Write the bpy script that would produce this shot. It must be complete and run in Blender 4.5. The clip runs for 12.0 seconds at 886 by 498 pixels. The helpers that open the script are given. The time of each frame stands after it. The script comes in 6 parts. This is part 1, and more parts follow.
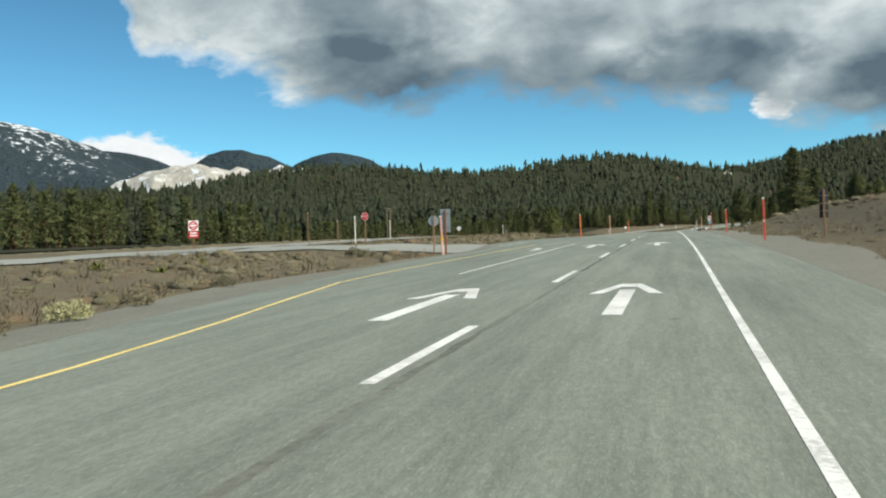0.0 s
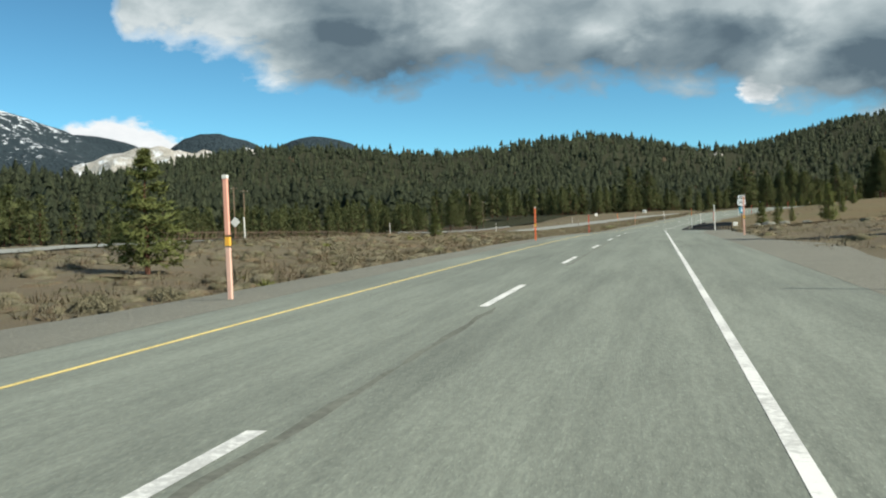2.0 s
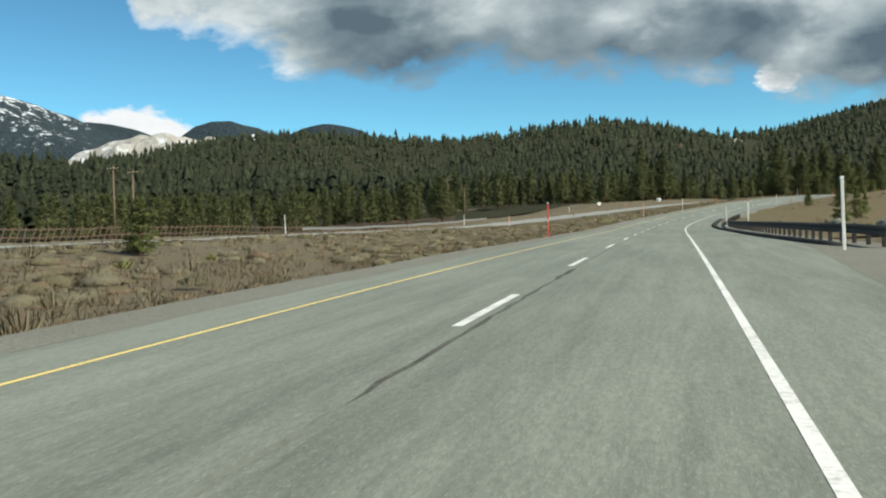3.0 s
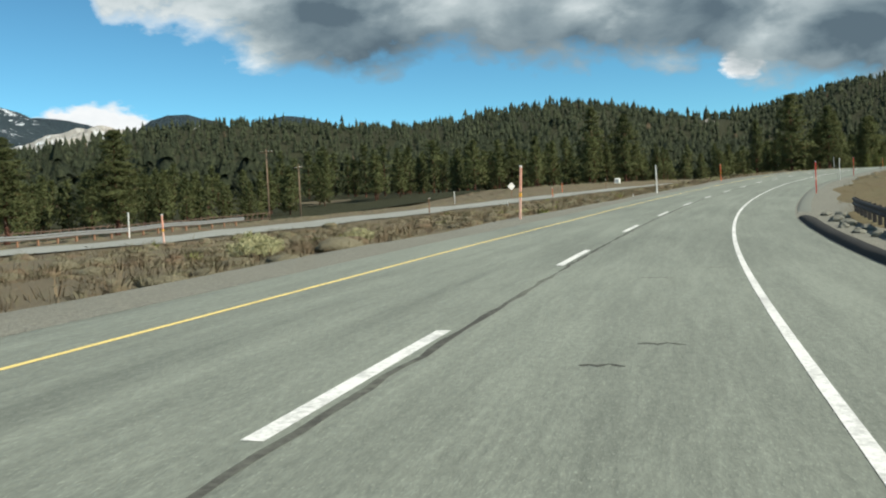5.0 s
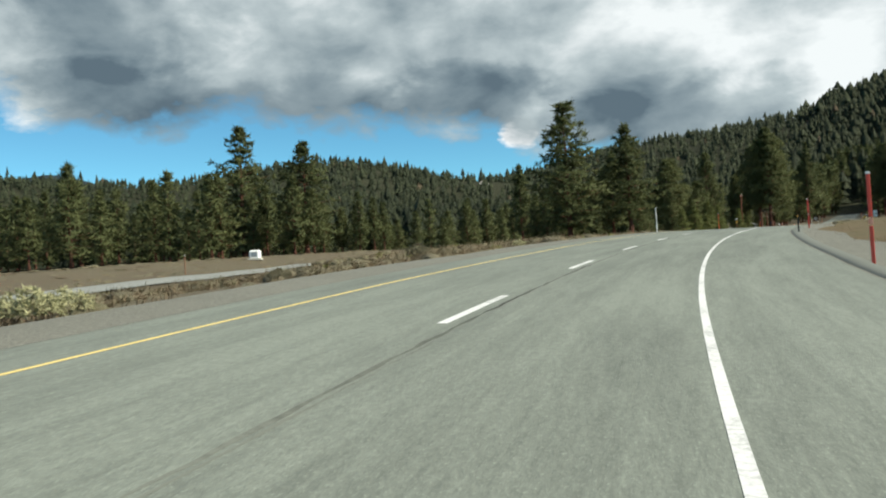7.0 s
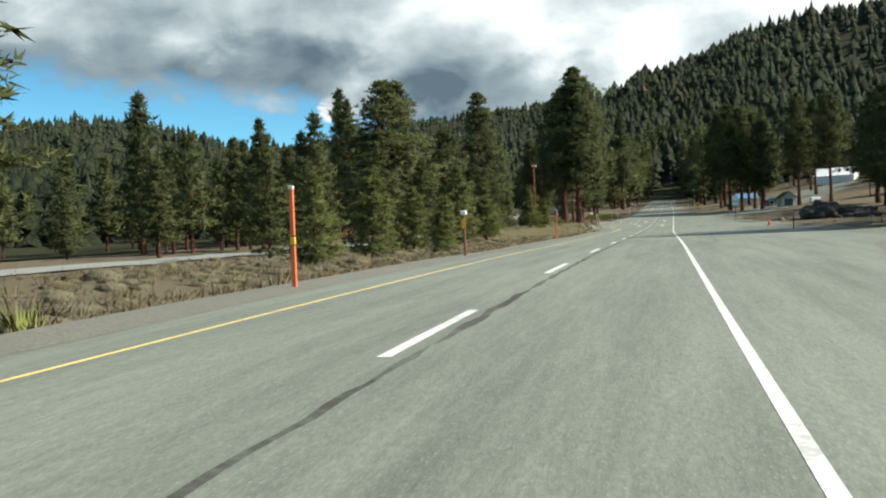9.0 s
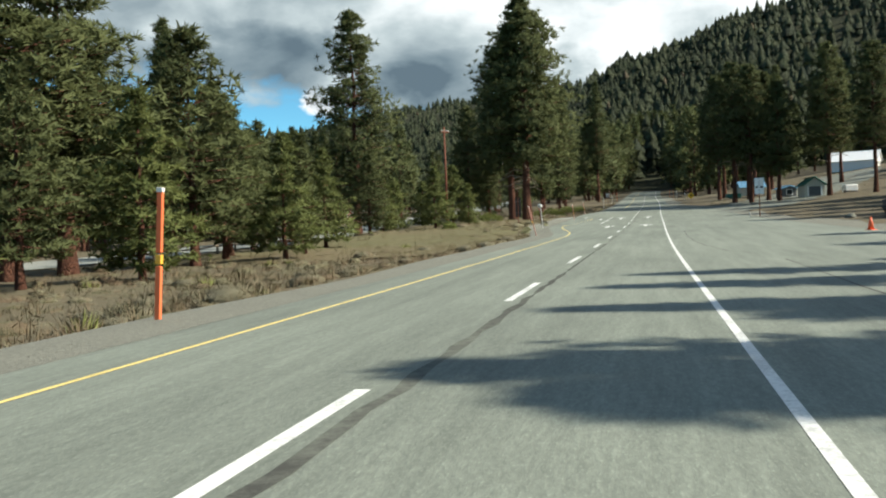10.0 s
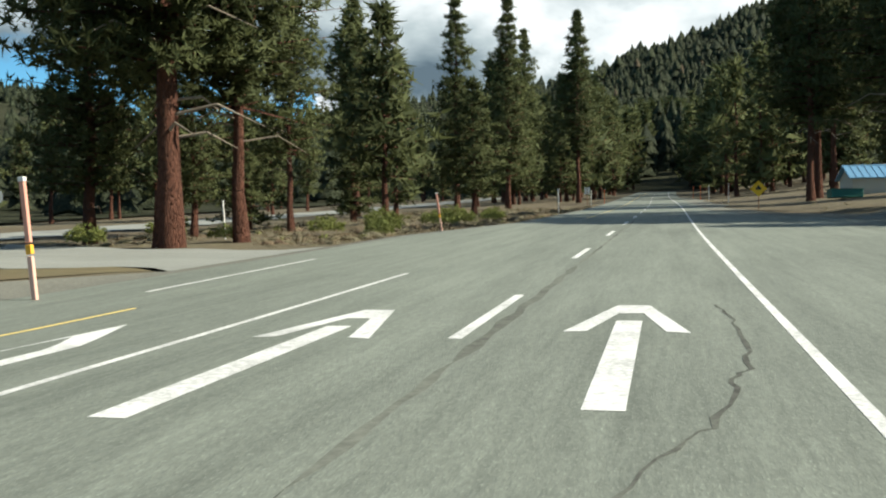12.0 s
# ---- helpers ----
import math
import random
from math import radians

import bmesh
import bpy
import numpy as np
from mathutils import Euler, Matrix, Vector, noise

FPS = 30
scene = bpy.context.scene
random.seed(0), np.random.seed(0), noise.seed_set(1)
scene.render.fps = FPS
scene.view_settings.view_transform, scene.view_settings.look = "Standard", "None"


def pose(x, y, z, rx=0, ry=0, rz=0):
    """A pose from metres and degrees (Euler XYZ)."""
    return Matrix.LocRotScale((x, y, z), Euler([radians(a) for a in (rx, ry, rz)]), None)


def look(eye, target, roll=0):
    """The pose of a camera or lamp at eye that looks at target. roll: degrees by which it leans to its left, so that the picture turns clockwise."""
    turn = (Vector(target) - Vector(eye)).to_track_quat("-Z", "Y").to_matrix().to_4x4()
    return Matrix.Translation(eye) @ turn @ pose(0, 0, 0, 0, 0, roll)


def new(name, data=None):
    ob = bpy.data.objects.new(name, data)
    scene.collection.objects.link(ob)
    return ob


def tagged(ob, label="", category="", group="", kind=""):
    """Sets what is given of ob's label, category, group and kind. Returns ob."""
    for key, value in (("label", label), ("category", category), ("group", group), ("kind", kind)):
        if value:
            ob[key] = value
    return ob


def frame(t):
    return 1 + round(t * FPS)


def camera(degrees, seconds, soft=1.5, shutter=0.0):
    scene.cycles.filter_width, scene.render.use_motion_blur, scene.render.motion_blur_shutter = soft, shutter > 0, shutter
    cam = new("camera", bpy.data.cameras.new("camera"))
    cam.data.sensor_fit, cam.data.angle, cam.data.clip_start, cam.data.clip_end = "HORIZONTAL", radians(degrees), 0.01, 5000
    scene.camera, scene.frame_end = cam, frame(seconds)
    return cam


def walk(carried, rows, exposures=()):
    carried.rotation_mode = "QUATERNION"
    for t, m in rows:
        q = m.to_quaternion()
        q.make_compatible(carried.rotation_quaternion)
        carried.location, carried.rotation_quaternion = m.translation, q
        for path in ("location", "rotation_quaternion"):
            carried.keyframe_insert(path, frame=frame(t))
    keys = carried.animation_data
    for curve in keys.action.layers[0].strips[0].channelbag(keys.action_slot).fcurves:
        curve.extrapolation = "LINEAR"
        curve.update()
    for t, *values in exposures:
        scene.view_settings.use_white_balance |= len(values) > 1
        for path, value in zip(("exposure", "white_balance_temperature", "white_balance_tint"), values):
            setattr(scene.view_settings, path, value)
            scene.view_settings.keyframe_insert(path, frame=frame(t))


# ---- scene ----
cam = camera(52.0, 12.0, soft=2.1)
PATH = [
    (0.0, 1.765, 0.127, 0.920, 14.138, 0.631, -1.497),
    (0.5, 1.745, 17.581, 1.618, 14.101, 0.153, -1.279),
    (1.0, 1.749, 36.461, 2.321, 13.868, -0.036, -1.875),
    (1.5, 1.841, 53.767, 2.887, 13.670, -0.215, -1.673),
    (2.0, 1.899, 72.552, 3.452, 13.358, -0.325, -1.643),
    (2.5, 1.946, 89.871, 3.921, 13.923, -0.640, -1.582),
    (3.0, 1.815, 108.743, 4.359, 14.323, -1.018, -1.506),
    (5.0, 2.134, 181.078, 5.313, 12.519, -1.605, -2.644),
    (5.5, 3.176, 198.293, 5.703, 10.435, -0.520, -2.738),
    (6.0, 5.262, 216.848, 6.386, 6.589, 0.173, -2.381),
    (6.5, 8.236, 233.696, 7.157, 2.803, 0.890, -2.779),
    (7.0, 12.525, 251.819, 8.099, -0.882, 1.722, -3.255),
    (7.5, 17.258, 268.256, 8.958, -3.758, 1.997, -3.692),
    (9.5, 45.372, 334.405, 11.786, -13.406, -0.769, -2.044),
    (10.0, 53.680, 351.310, 12.086, -13.366, -0.805, -2.203),
    (10.5, 61.423, 367.032, 12.328, -13.252, -1.194, -1.683),
    (11.0, 69.709, 383.750, 12.683, -13.022, -1.177, -1.332),
    (11.5, 77.487, 399.201, 13.128, -12.629, -0.753, -2.542),
    (12.0, 85.916, 416.463, 13.743, -12.763, -0.736, -0.741),
]
walk(cam, [(t, pose(x, y, z, 0, 0, yaw) @ pose(0, 0, 0, 90 + pitch) @ pose(0, 0, 0, 0, 0, roll)) for t, x, y, z, yaw, pitch, roll in PATH],
     [(0.0, 0.47), (5.0, 0.48), (7.5, 0.56), (9.5, 0.78), (12.0, 0.78)])

# ---- light ----
SUN_AZ, SUN_EL = radians(110.0), radians(38.0)
sun = bpy.data.lights.new("sun", "SUN")
sun.energy, sun.angle, sun.color = 5.0, radians(0.53), (1.0, 0.955, 0.80)
sun_ob = new("sun", sun)
TO_SUN = Vector((math.sin(SUN_AZ) * math.cos(SUN_EL), math.cos(SUN_AZ) * math.cos(SUN_EL), math.sin(SUN_EL)))
sun_ob.matrix_world = look(TO_SUN * 50, (0, 0, 0))


class Nodes:
    """Short way to write a node tree."""

    def __init__(self, tree):
        self.tree = tree
        tree.nodes.clear()

    def add(self, kind, values=None):
        n = self.tree.nodes.new(kind)
        for key, value in (values or {}).items():
            if isinstance(value, bpy.types.NodeSocket):
                self.tree.links.new(value, n.inputs[key])
            else:
                n.inputs[key].default_value = value
        return n

    def math(self, op, a, b=0.0, c=0.0, clamp=False):
        n = self.add("ShaderNodeMath", {0: a, 1: b, 2: c})
        n.operation, n.use_clamp = op, clamp
        return n.outputs[0]

    def ramp(self, fac, stops, mode="LINEAR"):
        n = self.add("ShaderNodeValToRGB", {"Fac": fac})
        n.color_ramp.interpolation = mode
        el = n.color_ramp.elements
        while len(el) < len(stops):
            el.new(0.5)
        for e, (p, c) in zip(el, stops):
            e.position = p
            e.color = (c, c, c, 1) if isinstance(c, (int, float)) else (*c, 1)
        return n.outputs[0]

    def mix(self, fac, a, b, blend="MIX"):
        n = self.add("ShaderNodeMix", {"Factor": fac})
        n.data_type, n.blend_type = "RGBA", blend
        for sock, v in ((n.inputs[6], a), (n.inputs[7], b)):
            if isinstance(v, bpy.types.NodeSocket):
                self.tree.links.new(v, sock)
            else:
                sock.default_value = (*v, 1) if len(v) == 3 else v
        return n.outputs[2]

    def noise(self, vec, scale, detail=4.0, rough=0.55, dist=0.0):
        return self.add("ShaderNodeTexNoise", {"Vector": vec, "Scale": scale, "Detail": detail, "Roughness": rough, "Distortion": dist}).outputs[0]


def build_world():
    w = bpy.data.worlds.new("sky")
    w.use_nodes = True
    scene.world = w
    t = Nodes(w.node_tree)
    air = t.add("ShaderNodeTexSky")
    air.sky_type, air.sun_disc, air.sun_elevation, air.sun_rotation, air.altitude = "NISHITA", False, SUN_EL, SUN_AZ, 2200.0
    air.air_density, air.dust_density, air.ozone_density = 1.0, 0.4, 1.6
    sky = air.outputs[0]
    d = t.add("ShaderNodeTexCoord").outputs["Generated"]
    sep = t.add("ShaderNodeSeparateXYZ", {0: d})
    x, y, z = sep.outputs
    az = t.math("ARCTAN2", x, y)
    el = t.math("ARCSINE", z)
    degs = lambda v: t.math("MULTIPLY", v, 57.2958)
    azd, eld = degs(az), degs(el)
    flat = t.add("ShaderNodeCombineXYZ", {0: t.math("MULTIPLY", azd, 0.1), 1: t.math("MULTIPLY", eld, 0.17), 2: 0.0}).outputs[0]
    big = t.noise(flat, 0.9, 3, 0.5)
    mid = t.noise(flat, 1.9, 8, 0.54, 0.2)
    fine = t.noise(flat, 7.0, 6, 0.6)
    # the height of the cloud base over the horizon, round the compass
    base = t.math("MULTIPLY", t.ramp(t.math("DIVIDE", t.math("ADD", azd, 45), 90, clamp=True), [
        (0.0, 0.95), (0.1, 0.9), (0.14, 0.53), (0.25, 0.44), (0.31, 0.37), (0.385, 0.45), (0.43, 0.40), (0.50, 0.385),
        (0.59, 0.33), (0.66, 0.25), (0.74, 0.12), (1.0, 0.05)]), 27.0)
    over = t.math("SUBTRACT", eld, t.math("SUBTRACT", base, 1.3))
    rough_edge = t.math("ADD", over, t.math("ADD", t.math("MULTIPLY", t.math("SUBTRACT", mid, 0.5), 8.0), t.math("MULTIPLY", t.math("SUBTRACT", fine, 0.5), 1.6)))
    mask = t.math("SMOOTH_MIN", t.math("DIVIDE", t.math("ADD", rough_edge, 0.3), 1.7, clamp=True), 1.0, 0.1)
    # the bank lies ahead; overhead and behind the sky is mostly clear
    away = t.math("DIVIDE", t.math("SUBTRACT", t.math("ABSOLUTE", azd), 50.0), 25.0, clamp=True)
    high = t.math("DIVIDE", t.math("SUBTRACT", eld, 23.0), 12.0, clamp=True)
    clear = t.math("SUBTRACT", 1.0, t.math("MULTIPLY", t.math("MAXIMUM", away, high), 0.85))
    mask = t.math("MULTIPLY", mask, clear)
    puffs = t.math("MULTIPLY", mask, 0.0)
    # small clouds on their own: bearing, height, half width, half height
    for a0, e0, wa, we in ((6.2, 8.7, 1.2, 1.0), (-33.2, 6.35, 3.4, 1.35), (-28.6, 5.9, 2.2, 0.7)):
        qa = t.math("DIVIDE", t.math("SUBTRACT", azd, a0), wa)
        qe = t.math("DIVIDE", t.math("SUBTRACT", eld, e0), we)
        r = t.math("SQRT", t.math("ADD", t.math("MULTIPLY", qa, qa), t.math("MULTIPLY", qe, qe)))
        r = t.math("ADD", r, t.math("ADD", t.math("MULTIPLY", t.math("SUBTRACT", fine, 0.5), 1.3), t.math("MULTIPLY", t.math("SUBTRACT", mid, 0.5), 0.9)))
        puffs = t.math("MAXIMUM", puffs, t.math("DIVIDE", t.math("SUBTRACT", 1.15, r), 0.3, clamp=True))
    # sunlit cloud with grey bellies: bearing, height, half width, half height, depth
    bright = t.math("ADD", t.math("ADD", 0.62, t.math("MULTIPLY", t.math("SUBTRACT", azd, 4.0), 0.012, clamp=True)), t.math("ADD", t.math("MULTIPLY", t.math("SUBTRACT", mid, 0.5), 0.95), t.math("MULTIPLY", t.math("SUBTRACT", big, 0.5), 1.3)))
    for a0, e0, wa, we, deep in ((-19.0, 11.6, 6.5, 2.3, 0.40), (-18.0, 16.0, 6.5, 3.2, 0.26), (2.5, 11.3, 6.5, 2.0, 0.40), (18.0, 9.0, 9.0, 2.4, 0.34), (-7.0, 11.6, 6.0, 1.3, 0.16), (10.5, 9.6, 3.5, 1.2, 0.3)):
        qa = t.math("DIVIDE", t.math("SUBTRACT", azd, a0), wa)
        qe = t.math("DIVIDE", t.math("SUBTRACT", eld, e0), we)
        r2 = t.math("ADD", t.math("MULTIPLY", qa, qa), t.math("MULTIPLY", qe, qe))
        r2 = t.math("ADD", r2, t.math("MULTIPLY", t.math("SUBTRACT", mid, 0.5), 1.6))
        bright = t.math("SUBTRACT", bright, t.math("MULTIPLY", t.math("SUBTRACT", 1.25, r2, clamp=True), deep))
    bright = t.math("SUBTRACT", bright, t.math("MULTIPLY", t.math("SUBTRACT", 1.0, t.math("DIVIDE", over, 3.0), clamp=True), t.math("MULTIPLY", t.math("DIVIDE", t.math("ADD", azd, 25.0), 4.0, clamp=True), 0.26)))
    bright = t.math("ADD", bright, t.math("MULTIPLY", t.math("SUBTRACT", fine, 0.5), 0.16))
    # torn thin edges catch the light
    bright = t.math("ADD", bright, t.math("MULTIPLY", t.math("MULTIPLY", t.math("SUBTRACT", 0.8, mask, clamp=True), 0.5), t.math("DIVIDE", t.math("SUBTRACT", -24.0, azd), 4.0, clamp=True)), clamp=True)
    cloud = t.ramp(bright, [(0.0, (1.3, 1.85, 2.25)), (0.15, (2.0, 2.7, 3.1)), (0.38, (3.1, 3.9, 4.25)), (0.65, (5.6, 6.5, 6.7)), (0.95, (10.4, 11.0, 11.0))])
    sky = t.mix(1.0, sky, t.mix(t.math("DIVIDE", t.math("SUBTRACT", eld, 5.0), 12.0, clamp=True), (0.84, 1.58, 1.60), (0.66, 1.22, 1.28)), "MULTIPLY")
    col = t.mix(puffs, sky, t.mix(fine, (9.0, 9.6, 9.9), (12.5, 12.6, 12.5)))
    col = t.mix(mask, col, cloud)
    bg = t.add("ShaderNodeBackground", {"Color": col, "Strength": 0.062})
    t.tree.links.new(bg.outputs[0], t.add("ShaderNodeOutputWorld").inputs[0])


build_world()


# ---- materials ----
def material(name, build, rough=0.8, metal=0.0, spec=0.4, leafy=0.0):
    m = bpy.data.materials.new(name)
    m.use_nodes = True
    t = Nodes(m.node_tree)
    b = t.add("ShaderNodeBsdfPrincipled", {"Roughness": rough, "Metallic": metal, "Specular IOR Level": spec})
    surface = t.add("ShaderNodeOutputMaterial")
    t.tree.links.new(b.outputs[0], surface.inputs[0])
    out = build(t, b)
    t.tree.links.new(out, b.inputs["Base Color"])
    if leafy:
        through_leaf = t.add("ShaderNodeBsdfTranslucent", {"Color": out})
        both = t.add("ShaderNodeMixShader", {0: leafy, 1: b.outputs[0], 2: through_leaf.outputs[0]})
        t.tree.links.new(both.outputs[0], surface.inputs[0])
    return m


def bump(t, b, height, strength=0.3, dist=0.02):
    n = t.add("ShaderNodeBump", {"Height": height, "Strength": strength, "Distance": dist})
    t.tree.links.new(n.outputs[0], b.inputs["Normal"])


def where(t):
    return t.add("ShaderNodeTexCoord").outputs["Object"]


def plain(colour, vary=0.18, scale=9.0, bumpy=0.0):
    """A painted or plain surface with a slight mottle and grime."""
    def build(t, b):
        p = where(t)
        n = t.noise(p, scale, 5, 0.6)
        r = t.add("ShaderNodeObjectInfo").outputs["Random"]
        dark = tuple(c * (1 - vary) for c in colour)
        light = tuple(min(1, c * (1 + vary * 0.6)) for c in colour)
        if bumpy:
            bump(t, b, t.noise(p, scale * 6, 3), bumpy, 0.01)
        return t.mix(t.math("MULTIPLY", t.math("ADD", n, r), 0.5), dark, light)
    return build


def asphalt(light, dark):
    """Aged chip-seal: UV x runs across, y along the road, in metres."""
    def build(t, b):
        uv = t.add("ShaderNodeUVMap").outputs[0]
        sep = t.add("ShaderNodeSeparateXYZ", {0: uv})
        u, s = sep.outputs[0], sep.outputs[1]
        drawn = t.add("ShaderNodeCombineXYZ", {0: u, 1: t.math("MULTIPLY", s, 0.32), 2: 0.0}).outputs[0]
        grit = t.noise(drawn, 30.0, 3, 0.7)
        speck = t.noise(drawn, 70.0, 2, 0.6)
        stretched = t.add("ShaderNodeCombineXYZ", {0: u, 1: t.math("MULTIPLY", s, 0.06), 2: 0.0}).outputs[0]
        streak = t.noise(stretched, 2.6, 5, 0.62, 0.3)
        fine = t.noise(t.add("ShaderNodeCombineXYZ", {0: t.math("MULTIPLY", u, 11.0), 1: t.math("MULTIPLY", s, 1.1), 2: 1.0}).outputs[0], 1.6, 4, 0.6)
        patch = t.noise(t.add("ShaderNodeCombineXYZ", {0: u, 1: t.math("MULTIPLY", s, 0.25), 2: 3.0}).outputs[0], 0.55, 4, 0.55)
        f = t.math("ADD", t.math("MULTIPLY", streak, 0.55), t.math("MULTIPLY", patch, 0.45))
        f = t.math("ADD", t.math("MULTIPLY", f, 0.72), t.math("MULTIPLY", fine, 0.28))
        f = t.math("MULTIPLY", t.math("SUBTRACT", f, 0.365), 4.4, clamp=True)
        col = t.mix(f, dark, light)
        # wheel tracks, worn darker by oil and tyres
        wheel = t.math("ABSOLUTE", t.math("SUBTRACT", t.math("PINGPONG", t.math("ADD", u, 20.0), 0.575), 0.29))
        wheel = t.math("MULTIPLY", t.math("SUBTRACT", 0.16, wheel), 3.0, clamp=True)
        col = t.mix(t.math("MULTIPLY", t.math("MULTIPLY", wheel, streak), 0.35), col, tuple(c * 0.62 for c in dark))
        col = t.mix(t.math("MULTIPLY", t.math("SUBTRACT", grit, 0.38), 1.5, clamp=True), t.mix(0.46, col, (0.03, 0.03, 0.03)), col)
        col = t.mix(t.math("MULTIPLY", t.math("SUBTRACT", speck, 0.58), 2.5, clamp=True), col, tuple(min(1, c * 1.18) for c in light))
        bump(t, b, t.math("ADD", grit, speck), 0.35, 0.008)
        return col
    return build


def worn_paint(colour, wear):
    def build(t, b):
        p = t.add("ShaderNodeTexCoord").outputs["Object"]
        n = t.noise(p, 22.0, 6, 0.7)
        m = t.noise(p, 1.4, 3, 0.6)
        f = t.math("MULTIPLY", t.math("SUBTRACT", t.math("ADD", t.math("MULTIPLY", n, 0.7), t.math("MULTIPLY", m, 0.5)), wear), 7.0, clamp=True)
        bump(t, b, n, 0.3, 0.006)
        return t.mix(f, tuple(c * 0.62 for c in colour), colour)
    return build


def soil(t, b):
    p = where(t)
    a = t.noise(p, 0.09, 6, 0.6)
    c = t.noise(p, 0.9, 6, 0.65)
    g = t.noise(p, 14.0, 3, 0.7)
    col = t.mix(t.math("MULTIPLY", t.math("SUBTRACT", a, 0.35), 3.0, clamp=True), (0.150, 0.118, 0.080), (0.175, 0.150, 0.098))
    col = t.mix(t.math("MULTIPLY", t.math("SUBTRACT", c, 0.45), 3.0, clamp=True), col, (0.155, 0.145, 0.09))
    col = t.mix(t.math("MULTIPLY", t.math("SUBTRACT", g, 0.45), 2.2, clamp=True), t.mix(0.35, col, (0.05, 0.042, 0.03)), col)
    bump(t, b, t.math("ADD", g, c), 0.8, 0.06)
    return col


def turf(dry, fresh):
    """Thin grass over soil: dry and fresh stretches, shade between the blades painted in."""
    def build(t, b):
        return turf_colour(t, b, dry, fresh)
    return build


def turf_colour(t, b, dry, fresh):
    p = where(t)
    a = t.noise(p, 0.11, 5, 0.6)
    c = t.noise(p, 1.6, 6, 0.7)
    col = t.mix(t.math("MULTIPLY", t.math("SUBTRACT", a, 0.3), 2.5, clamp=True), dry, fresh)
    bump(t, b, c, 0.7, 0.05)
    return t.mix(t.math("MULTIPLY", t.math("SUBTRACT", c, 0.38), 3.0, clamp=True), t.mix(0.4, col, (0.05, 0.04, 0.025)), col)


def gravel(t, b):
    p = where(t)
    a = t.noise(p, 0.8, 5, 0.6)
    g = t.noise(p, 26.0, 3, 0.7)
    col = t.mix(a, (0.230, 0.228, 0.189), (0.306, 0.303, 0.253))
    col = t.mix(t.math("MULTIPLY", t.math("SUBTRACT", g, 0.42), 2.5, clamp=True), t.mix(0.5, col, (0.03, 0.028, 0.025)), col)
    bump(t, b, g, 0.7, 0.03)
    return col


def bark(t, b):
    p = t.add("ShaderNodeMapping", {"Vector": where(t), "Scale": (11.0, 11.0, 1.7)}).outputs[0]
    n = t.noise(p, 1.6, 6, 0.65, 0.6)
    cells = t.add("ShaderNodeTexVoronoi", {"Vector": p, "Scale": 1.9})
    cells.feature = "DISTANCE_TO_EDGE"
    v = cells.outputs[0]
    plate = t.math("MULTIPLY", v, 5.0, clamp=True)
    col = t.mix(n, (0.075, 0.034, 0.024), (0.195, 0.085, 0.056))
    bump(t, b, plate, 0.9, 0.05)
    return t.mix(plate, t.mix(0.45, (0.04, 0.025, 0.018), col), col)


def needles(dark, light):
    """Foliage that varies from tree to tree, bough to bough and spray to spray."""
    def build(t, b):
        i = t.add("ShaderNodeNewGeometry").outputs["Random Per Island"]
        r = t.add("ShaderNodeObjectInfo").outputs["Random"]
        p = where(t)
        n = t.noise(p, 1.3, 4, 0.6)
        f = t.math("ADD", t.math("MULTIPLY", i, 0.30), t.math("ADD", t.math("MULTIPLY", r, 0.25), t.math("MULTIPLY", n, 0.62)))
        return t.mix(t.math("SUBTRACT", f, 0.16, clamp=True), dark, light)
    return build


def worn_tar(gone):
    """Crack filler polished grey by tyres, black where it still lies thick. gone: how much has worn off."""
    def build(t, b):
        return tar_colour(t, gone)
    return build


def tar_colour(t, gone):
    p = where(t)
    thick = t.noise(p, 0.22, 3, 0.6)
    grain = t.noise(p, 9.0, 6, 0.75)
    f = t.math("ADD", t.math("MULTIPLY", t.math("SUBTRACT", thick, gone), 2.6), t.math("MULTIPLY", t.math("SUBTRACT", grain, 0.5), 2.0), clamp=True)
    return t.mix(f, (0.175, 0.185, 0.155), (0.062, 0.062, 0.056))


def low_scrub(body):
    """Colour of low scrub, plant by plant; body: the woody mass under the leaves."""
    def build(t, b):
        p = where(t)
        plant = t.noise(p, 1.1, 3, 0.6, 0.4)
        patch = t.noise(p, 0.13, 3, 0.6)
        f = t.math("ADD", plant, t.math("MULTIPLY", t.math("SUBTRACT", patch, 0.5), 0.6))
        col = t.ramp(f, [(0.28, (0.16, 0.108, 0.071)), (0.40, (0.185, 0.145, 0.094)), (0.48, (0.142, 0.133, 0.078)), (0.56, (0.215, 0.193, 0.13)), (0.62, (0.165, 0.125, 0.082)), (0.74, (0.122, 0.126, 0.066))])
        if body:
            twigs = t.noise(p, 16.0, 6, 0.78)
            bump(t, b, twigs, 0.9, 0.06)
            # hollows between twigs coloured darker, as if shaded
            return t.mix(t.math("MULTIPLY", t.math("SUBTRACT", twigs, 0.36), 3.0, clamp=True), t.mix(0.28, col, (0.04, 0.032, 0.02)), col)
        i = t.add("ShaderNodeNewGeometry").outputs["Random Per Island"]
        return t.mix(i, t.mix(0.06, col, (0.6, 0.55, 0.42)), t.mix(0.28, col, (0.05, 0.04, 0.025)))
    return build


